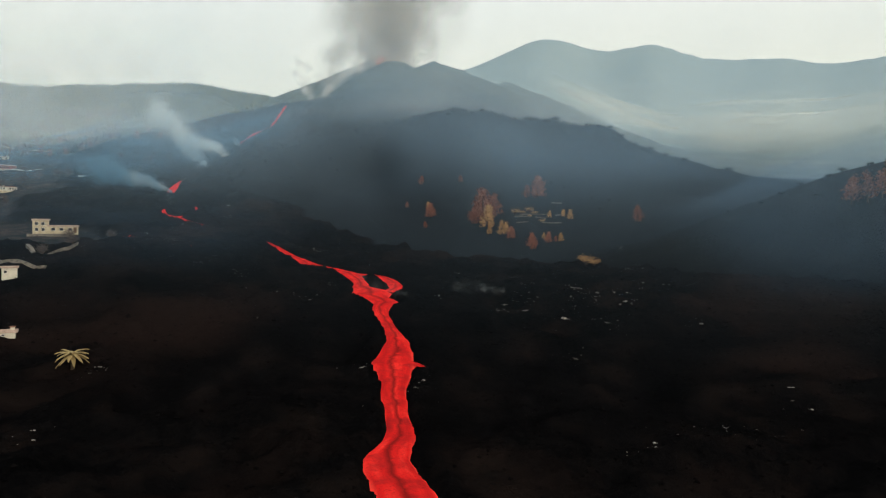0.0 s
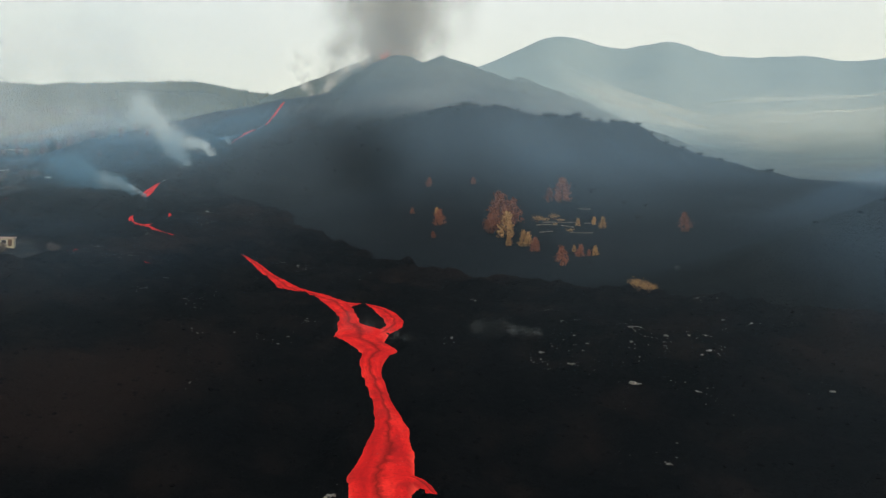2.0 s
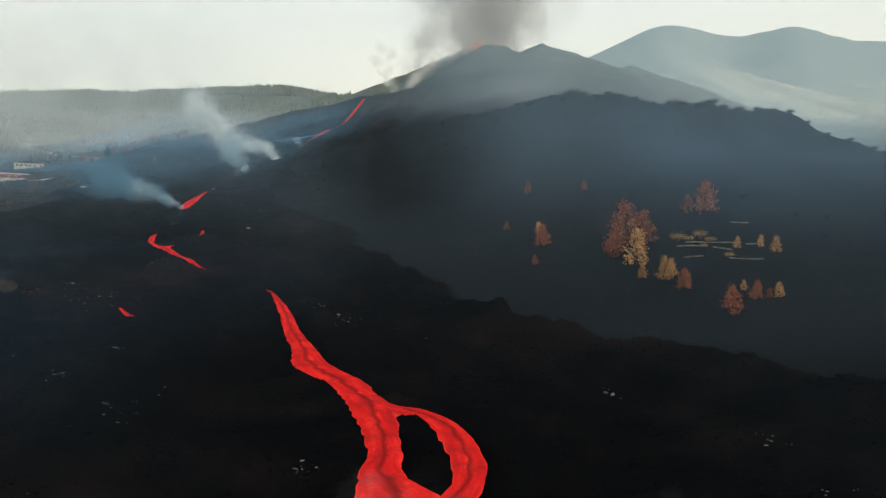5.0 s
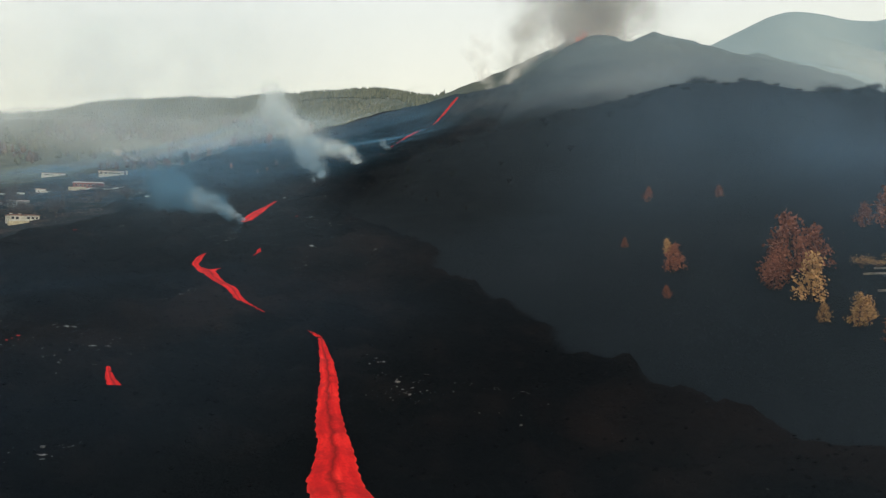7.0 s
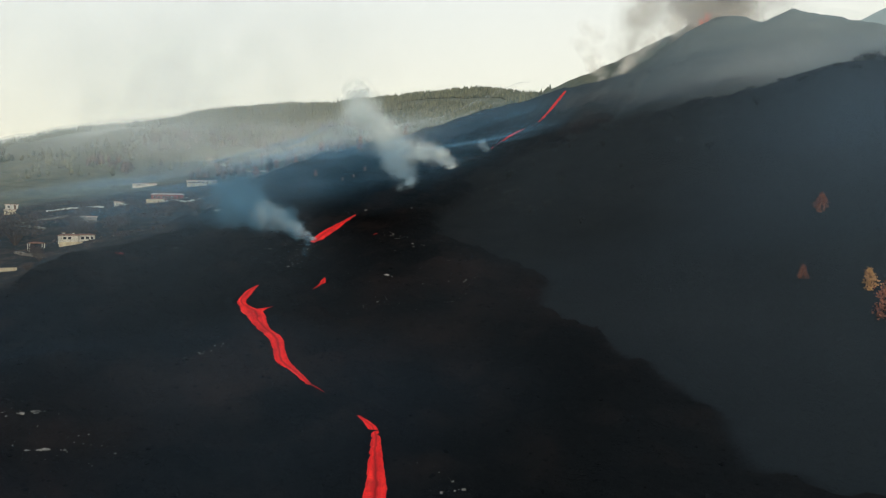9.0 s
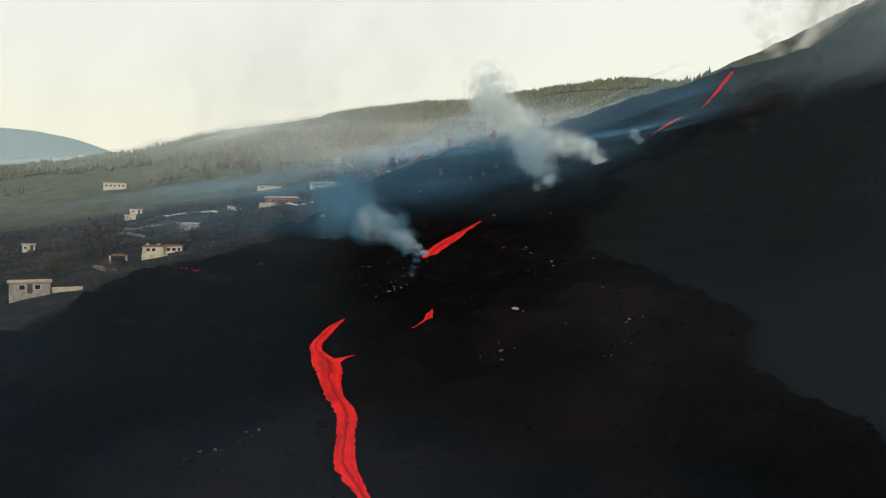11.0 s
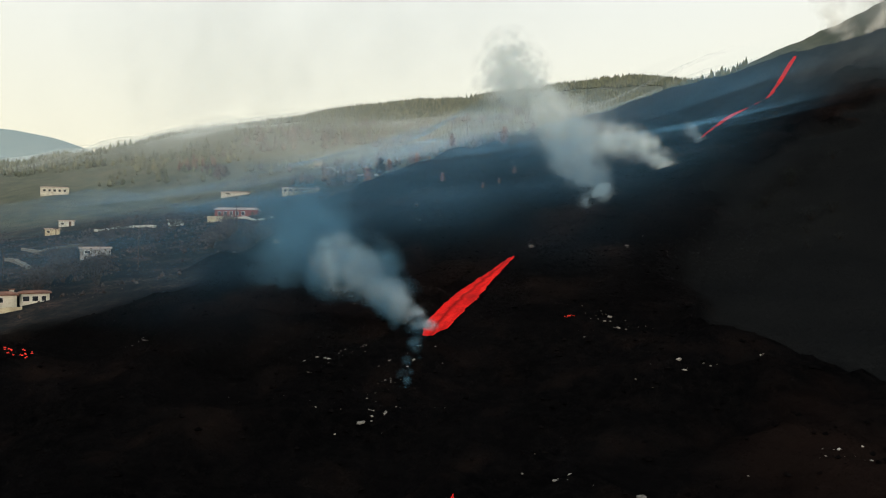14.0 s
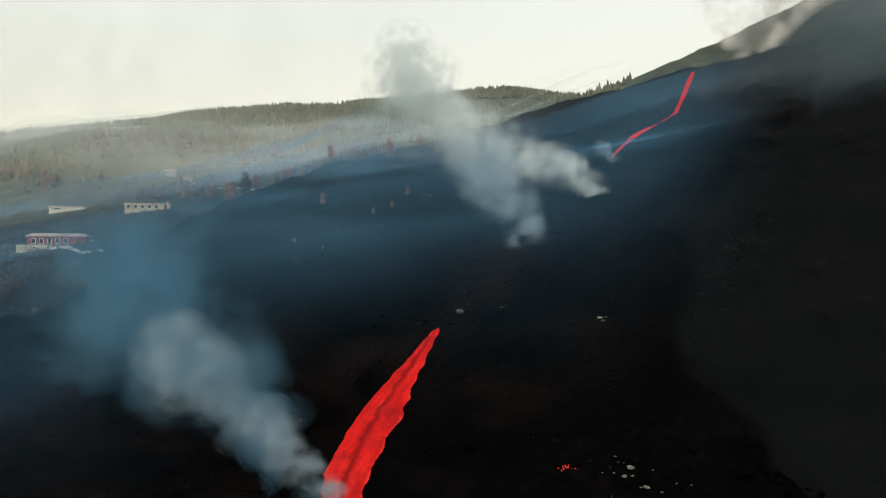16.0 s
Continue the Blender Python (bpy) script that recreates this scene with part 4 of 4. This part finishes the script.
def on_fields(n):
    x, y = rng.uniform(-420, -190, n * 4), rng.uniform(330, 640, n * 4)
    line = np.interp(y, [300, 380, 430, 470, 533, 612, 700], [-210, -212, -205, -222, -262, -252, -240])
    keep = (lava_mask(x, y) < 0.2) & (x < line) & (fbm(x / 25, y / 25, 3, 111) > -0.1)
    return x[keep][:n], y[keep][:n]


def on_burnt(n):
    x, y = rng.uniform(-280, -180, n * 3), rng.uniform(450, 640, n * 3)
    keep = (x > np.interp(y, [450, 533, 612, 660], [-225, -262, -250, -240])) & (fbm(x / 18, y / 18, 3, 113) > 0.05)
    return x[keep][:n], y[keep][:n]


TUFT = np.array([(0.5, 0, 0.1), (0.1, 0.5, 0.35), (-0.5, 0.1, 0.15), (-0.1, -0.5, 0.3), (0.2, 0.1, 0.75), (-0.2, 0, 0.6), (0, 0, -0.1)], float)
TUFT_F = np.array([(0, 1, 4), (1, 2, 5), (2, 3, 5), (3, 0, 4), (1, 5, 4), (3, 4, 5), (0, 3, 6), (1, 0, 6), (2, 1, 6), (3, 2, 6)])
scatter("dry_scrub", 6500, on_fields, lambda n: 0.2 + 0.95 * rng.random(n) ** 2, (TUFT, TUFT_F), DRY_LEAVES, "dry brown scrub between the houses and fields", "scrub")
scatter("burnt_scrub", 140, on_burnt, lambda n: 0.25 + 0.7 * rng.random(n) ** 2, (TUFT, TUFT_F), DRY_LEAVES, "burnt brown scrub on the black ridge", "scrub")

TREE = np.array([(math.cos(k * 1.257 + o) * w, math.sin(k * 1.257 + o) * w, z) for w, z, o in ((0.30, 0.15, 0), (0.20, 0.55, 0.6)) for k in range(5)] + [(0, 0, 1.05), (0, 0, -0.1)], float)
TREE_F = np.array([(k, (k + 1) % 5, 5 + k) for k in range(5)] + [(5 + k, (k + 1) % 5, 5 + (k + 1) % 5) for k in range(5)] + [(5 + k, 5 + (k + 1) % 5, 10) for k in range(5)] + [((k + 1) % 5, k, 11) for k in range(5)])


def on_ridge(n):
    az = np.radians(rng.uniform(13, 68, n))
    f = rng.random(n) ** 0.5
    far, start = np.interp(np.degrees(az), SKYLINE[:, 0], SKYLINE[:, 1]), 700
    r = start + (far - start) * f * 1.03
    x, y = -np.sin(az) * r, np.cos(az) * r
    keep = fbm(x / 70, y / 70, 3, 47) > 0.05 - 0.75 * f - 0.6 * (f > 0.85)
    return x[keep], y[keep]


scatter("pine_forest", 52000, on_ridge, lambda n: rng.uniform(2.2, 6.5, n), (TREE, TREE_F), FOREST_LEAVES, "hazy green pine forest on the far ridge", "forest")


def below_ridge(n):
    x, y = rng.uniform(-480, -262, n), rng.uniform(600, 860, n)
    keep = (x < -262 - 0.35 * (y - 600)) & (fbm(x / 30, y / 30, 3, 49) > -0.15)
    return x[keep], y[keep]


scatter("scorched_woods", 1500, below_ridge, lambda n: rng.uniform(2.5, 7.0, n), (TREE, TREE_F), DRY_LEAVES, "scorched brown pines at the forest's foot", "forest")


# ---- smoke ----
BALL = bmesh.new()
bmesh.ops.create_icosphere(BALL, subdivisions=3, radius=1)
BALL_V = np.array([v.co[:] for v in BALL.verts])
BALL_F = np.array([[v.index for v in f.verts] for f in BALL.faces])
BALL.free()


def smoke(name, path, count, mat, label, size=(0.5, 1.0), loose=0.5, drift=25, grow=1.0):
    """Billows strung along a path of (x, y, z, radius), dense within and thin at the rims across the wind (drift: its bearing)."""
    p = np.array(path, float)
    t = rng.random(count) ** grow * (len(p) - 1)
    i = np.minimum(t.astype(int), len(p) - 2)
    q = p[i] + (p[i + 1] - p[i]) * (t - i)[:, None]
    c = q[:, :3] + rng.normal(size=(count, 3)) * q[:, 3:] * loose * (1, 1, 0.8)
    s = q[:, 3] * rng.uniform(*size, count)
    wind = np.array((-math.sin(radians(drift)), math.cos(radians(drift)), 0))
    body = np.clip(np.abs(BALL_V @ wind) * 1.15 - 0.15, 0, 1) ** 1.6
    v = BALL_V[None] * s[:, None, None] * rng.uniform(0.7, 1.3, (count, 1, 3))
    co = (v + c[:, None]).reshape(-1, 3)
    f = (BALL_F[None] + (np.arange(count) * len(BALL_V))[:, None, None]).reshape(-1, 3)
    ob = new(name, link_mesh(name, co, f))
    a = ob.data.attributes.new("body", "FLOAT", "POINT")
    a.data.foreach_set("value", np.tile(body, count).astype(np.float32))
    ob.data.materials.append(mat)
    return tagged(ob, label, "smoke", kind="stuff")


STEAM = smoke_material("steam", (0.72, 0.79, 0.79), 0.26, 0.30, 0.40)
HIGH_STEAM = smoke_material("high_steam", (0.98, 0.96, 0.90), 0.15, 0.06, 0.36)
GREY_SMOKE = smoke_material("grey_smoke", (0.36, 0.48, 0.55), 0.28, 0.36, 0.41)
BLUE_SMOKE = smoke_material("blue_smoke", (0.11, 0.25, 0.36), 0.28, 0.20, 0.40)
ASH_SMOKE = smoke_material("ash_smoke", (0.62, 0.60, 0.55), 0.13, 0.03, 0.26)
DARK_ASH = smoke_material("dark_ash", (0.36, 0.36, 0.34), 0.13, 0.04, 0.28)
WISP = smoke_material("wisp", (0.40, 0.46, 0.48), 0.03, 0.25, 0.34)
smoke("vent_smoke", ((-145, 503, 94, 1.0), (-148, 504, 98, 2), (-152, 504, 102, 2.8), (-160, 502, 101, 3.3), (-167, 500, 102, 4.2), (-171, 500, 107, 4.8), (-177, 498, 113, 5.2), (-184, 497, 119, 5.6), (-190, 497, 126, 6)), 260, STEAM, "white steam drifting from the upper vent", grow=1.25, size=(0.65, 1.3), loose=0.6)
smoke("vent_smoke", ((-153, 465, 80, 0.8), (-151, 470, 84, 1.8), (-150, 475, 87, 2.4), (-157, 478, 92, 3), (-162, 482, 97, 3.6), (-168, 490, 103, 4.4)), 120, GREY_SMOKE, "blue-grey smoke below the upper vent", size=(0.65, 1.3), loose=0.6)
smoke("fissure_smoke", ((-141.5, 392, 64, 0.5), (-144, 392.5, 65, 1.0), (-149, 394, 67.5, 1.5), (-155, 397, 69.5, 2.0), (-160, 399, 71, 2.4), (-166, 402, 72.5, 3.0)), 190, GREY_SMOKE, "pale steam at the lava outflow's end", grow=1.2, size=(0.65, 1.3), loose=0.6)
smoke("fissure_smoke", ((-147, 393, 66, 1.4), (-155, 397, 68.5, 2.4), (-165, 401, 71, 3.4), (-175, 406, 73, 4.4), (-185, 415, 76, 5.4), (-198, 428, 82, 7.5)), 130, BLUE_SMOKE, "blue smoke drifting over the black slope", size=(0.65, 1.3), loose=0.6)
smoke("wisp_smoke", ((-9, 183, 26.5, 1), (-16, 186, 27.5, 2), (-23, 190, 28.5, 2.4)), 26, WISP, "thin grey smoke drifting over the lava pool", drift=5)
smoke("wisp_smoke", ((16, 186, 26.5, 0.5), (11, 186, 27.6, 1.3), (3, 187, 28.6, 1.9)), 30, WISP, "thin grey smoke from a crack in the lava", drift=0)
smoke("wisp_smoke", ((-134, 376, 58.5, 0.4), (-135.5, 379, 60.5, 0.7), (-138, 384, 62.5, 0.9), (-141, 389, 65, 1.1)), 40, BLUE_SMOKE, "thin blue wisp on the black slope")
smoke("high_smoke", ((-152, 566, 107, 0.8), (-154, 567, 111, 1.8), (-158, 569, 116, 2.6)), 40, GREY_SMOKE, "thin pale wisp at the cone's foot", drift=10)
smoke("crater_steam", ((-118, 690, 160, 2), (-123, 691, 170, 4), (-128, 694, 182, 6), (-132, 697, 198, 8)), 60, HIGH_STEAM, "white steam from the crater's breach", drift=8)
smoke("crater_steam", ((-116, 690, 164, 2), (-104, 702, 180, 4), (-92, 712, 194, 5), (-78, 722, 208, 7)), 90, HIGH_STEAM, "white steam along the crater's breach", drift=8)
smoke("ash_column", ((-54, 790, 208, 14), (-58, 792, 228, 26), (-56, 794, 255, 38), (-50, 796, 290, 48), (-42, 800, 335, 56), (-34, 805, 395, 66)), 150, ASH_SMOKE, "pale grey ash column rising from the crater", drift=0)
smoke("ash_column", ((-56, 780, 208, 7), (-58, 780, 230, 13), (-58, 781, 258, 18), (-54, 783, 298, 22), (-48, 785, 358, 28)), 90, DARK_ASH, "dark core of the ash column", drift=0)
smoke("ash_column", ((-112, 730, 182, 6), (-110, 735, 200, 11), (-100, 742, 228, 18), (-88, 752, 268, 26), (-74, 760, 325, 36)), 60, ASH_SMOKE, "pale steam beside the ash column", drift=4)


# ---- haze: thin translucent sheets added for distance haze and drifting smoke ----
def haze(name, x, y, z, body, mat, label):
    """A layer of haze through a grid of places; body: how dense it is at each."""
    faces = grid_faces(*x.shape)
    faces = faces[(body.ravel()[faces] > 0.004).any(1)]
    used, index = np.unique(faces, return_inverse=True)
    ob = new(name, link_mesh(name, np.stack([x, y, z], -1).reshape(-1, 3)[used], index.reshape(faces.shape)))
    a = ob.data.attributes.new("body", "FLOAT", "POINT")
    a.data.foreach_set("value", body.ravel()[used].astype(np.float32))
    ob.data.materials.append(mat)
    return tagged(ob, label, "smoke", kind="stuff")


def rolling(x, y, seed, scale):
    """Haze that comes in drifts: 0.45 to 1.55."""
    return np.clip(1 + 0.75 * fbm(x / scale, y / scale, 4, seed), 0.3, 1.7)


def layer(x0, x1, y0, y1, step, lifts, dense, mat, label, seed, scale=70, roll=0.35):
    for k, lift in enumerate(lifts):
        x, y = np.meshgrid(np.arange(x0, x1, step), np.arange(y0, y1, step))
        z = ground(x.ravel(), y.ravel(), False).reshape(x.shape) + 2.5 + lift * (1 + roll * fbm(x / scale, y / scale, 2, seed + k))
        rim = smooth(x0, x0 + 0.2 * (x1 - x0), x) * smooth(x1, x1 - 0.2 * (x1 - x0), x) * smooth(y0, y0 + 0.15 * (y1 - y0), y) * smooth(y1, y1 - 0.12 * (y1 - y0), y)
        haze("smoke_haze", x, y, z, np.clip(dense(x, y), 0, 1) * rim * rolling(x, y, seed + 7 * k, scale), mat, label)


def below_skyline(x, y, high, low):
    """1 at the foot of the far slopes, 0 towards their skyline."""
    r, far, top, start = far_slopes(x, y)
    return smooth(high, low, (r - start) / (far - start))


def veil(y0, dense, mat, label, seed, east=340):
    """A tall thin sheet standing in for distance haze, with a hole left round the flight path."""
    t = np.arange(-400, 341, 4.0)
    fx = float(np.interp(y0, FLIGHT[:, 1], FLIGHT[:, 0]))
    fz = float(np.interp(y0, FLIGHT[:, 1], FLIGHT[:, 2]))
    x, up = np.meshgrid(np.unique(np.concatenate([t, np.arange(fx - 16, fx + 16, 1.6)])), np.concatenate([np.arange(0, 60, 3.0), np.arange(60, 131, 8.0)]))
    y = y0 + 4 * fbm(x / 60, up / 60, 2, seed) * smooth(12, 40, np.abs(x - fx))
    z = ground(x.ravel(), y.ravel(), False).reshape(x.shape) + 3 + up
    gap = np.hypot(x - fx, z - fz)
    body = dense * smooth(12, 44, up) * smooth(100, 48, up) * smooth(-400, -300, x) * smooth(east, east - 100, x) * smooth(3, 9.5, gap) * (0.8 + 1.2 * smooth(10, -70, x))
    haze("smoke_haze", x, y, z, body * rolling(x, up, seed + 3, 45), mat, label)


BLUE_HAZE = smoke_material("blue_haze", (0.36, 0.66, 1.0), 0.30, 0.02, 0.10)
TEAL_HAZE = smoke_material("teal_haze", (0.28, 0.66, 1.0), 0.30, 0.025, 0.10)
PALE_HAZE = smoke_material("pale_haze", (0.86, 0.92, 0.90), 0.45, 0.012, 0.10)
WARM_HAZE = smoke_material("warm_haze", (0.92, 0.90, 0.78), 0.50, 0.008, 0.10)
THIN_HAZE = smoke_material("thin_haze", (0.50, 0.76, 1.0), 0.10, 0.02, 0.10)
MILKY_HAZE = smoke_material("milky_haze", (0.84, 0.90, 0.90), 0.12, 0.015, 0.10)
FLIGHT = np.array([(x, y, z) for t, x, y, z, p, r, yw in PATH])


def bearing_of(x, y):
    return np.degrees(np.arctan2(-x, y))


layer(-110, 330, 285, 540, 6, (4, 8, 13), lambda x, y: (0.16 * smooth(350, 450, y) * smooth(-70, 20, x) + 0.06 * smooth(10, 50, x)) * (0.3 + 0.7 * smooth(506, 455, y)), BLUE_HAZE, "thin blue smoke haze hanging over the ash hill", 5)
# sheets added to give the spur its bluish haze
layer(60, 260, 150, 290, 6, (4, 9), lambda x, y: 0.16 + 0 * x, BLUE_HAZE, "thin blue haze before the wooded spur", 16)
layer(-330, -90, 400, 690, 7, (5, 10, 16), lambda x, y: (0.18 + 0.26 * smooth(440, 560, y)) * smooth(650, 560, y) * smooth(-105, -140, x), TEAL_HAZE, "blue smoke haze over the upper lava flow", 17)
layer(-290, -130, 366, 480, 5, (4, 8, 12), lambda x, y: 0.18 * smooth(-145, -180, x), TEAL_HAZE, "blue smoke lying beside the lava outflow", 23, 35)
layer(-620, -170, 380, 800, 9, (5, 11), lambda x, y: 0.05 + 0.27 * smooth(480, 640, y), PALE_HAZE, "pale smoke over houses and far fields", 31)
# ridge's distance haze as pale sheets, thinning towards the skyline
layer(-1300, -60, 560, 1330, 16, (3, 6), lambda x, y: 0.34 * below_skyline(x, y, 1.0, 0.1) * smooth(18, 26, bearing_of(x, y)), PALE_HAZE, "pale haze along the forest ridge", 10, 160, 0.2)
layer(-90, 220, 560, 700, 8, (6, 12), lambda x, y: 0.22 + 0 * x, PALE_HAZE, "pale smoke haze before the crater cone", 6)
# warm pale sheets added for the haze at the range's foot
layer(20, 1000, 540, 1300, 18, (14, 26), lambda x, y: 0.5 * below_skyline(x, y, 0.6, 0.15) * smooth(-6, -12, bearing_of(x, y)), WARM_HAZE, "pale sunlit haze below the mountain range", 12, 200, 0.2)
layer(-190, -40, 170, 320, 5, (4, 8), lambda x, y: 0.04 + 0 * x, BLUE_HAZE, "faint blue smoke lying on the black lava", 9, 30)
# row of added sheets, so that haze grows with distance
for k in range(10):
    veil(62 + 24 * k, 0.46, THIN_HAZE, "thin pale blue haze sheet across the valley", 120 + 9 * k)
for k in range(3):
    veil(425 + 45 * k, 0.85, MILKY_HAZE, "milky sheet of haze and smoke over fields and houses", 230 + 9 * k, -130)


# ---- embers and fountain ----
def ember_patch(x, y, wide, label):
    r = np.random.default_rng(int(abs(x) * 10))
    t = thing("ember_patch", x, y, floor_at(x, y), 0, label, "embers", "ember patches")
    for k in range(22):
        px, py, s = r.normal() * wide * 0.3, r.normal() * wide * 0.2, r.uniform(0.03, 0.10) * wide * 0.5
        bm = bmesh.new()
        z = floor_at(x + px, y + py) - floor_at(x, y) + 0.08
        a0 = r.uniform(0, 6)
        ring = [bm.verts.new((px + s * math.cos(a0 + k2 * 1.05) * r.uniform(0.6, 1.3), py + s * math.sin(a0 + k2 * 1.05) * r.uniform(0.6, 1.3), z)) for k2 in range(6)]
        top = bm.verts.new((px, py, z + 0.25 * s + 0.1))
        for k2 in range(6):
            bm.faces.new((ring[k2], ring[(k2 + 1) % 6], top))
        part("ember", bm, LAVA, t)


ember_patch(-185.5, 363.8, 4.2, "small crackled patch of red embers")
ember_patch(-113, 269, 4.0, "red embers glowing in dark crust")
ember_patch(-126, 400, 1.4, "tiny red embers beside the outflow")


def fountain(x, y, z, h):
    t = thing("lava_fountain", x, y, z, 0, "red lava fountain bursting in the crater", "lava fountain")
    r = np.random.default_rng(4)
    for k in range(9):
        a, s = r.uniform(-0.5, 0.5), r.uniform(0.5, 1.0)
        bm = tube(bmesh.new(), [(a * 6, r.normal(), -8, 2.6), (a * 9, 0, h * 0.35 * s, 2.2), (a * 13, 0, h * 0.7 * s, 1.5), (a * 16, 0, h * s, 0.4)], 7)
        part("jet", bm, LAVA, t)


fountain(-64, 800, 208, 26)
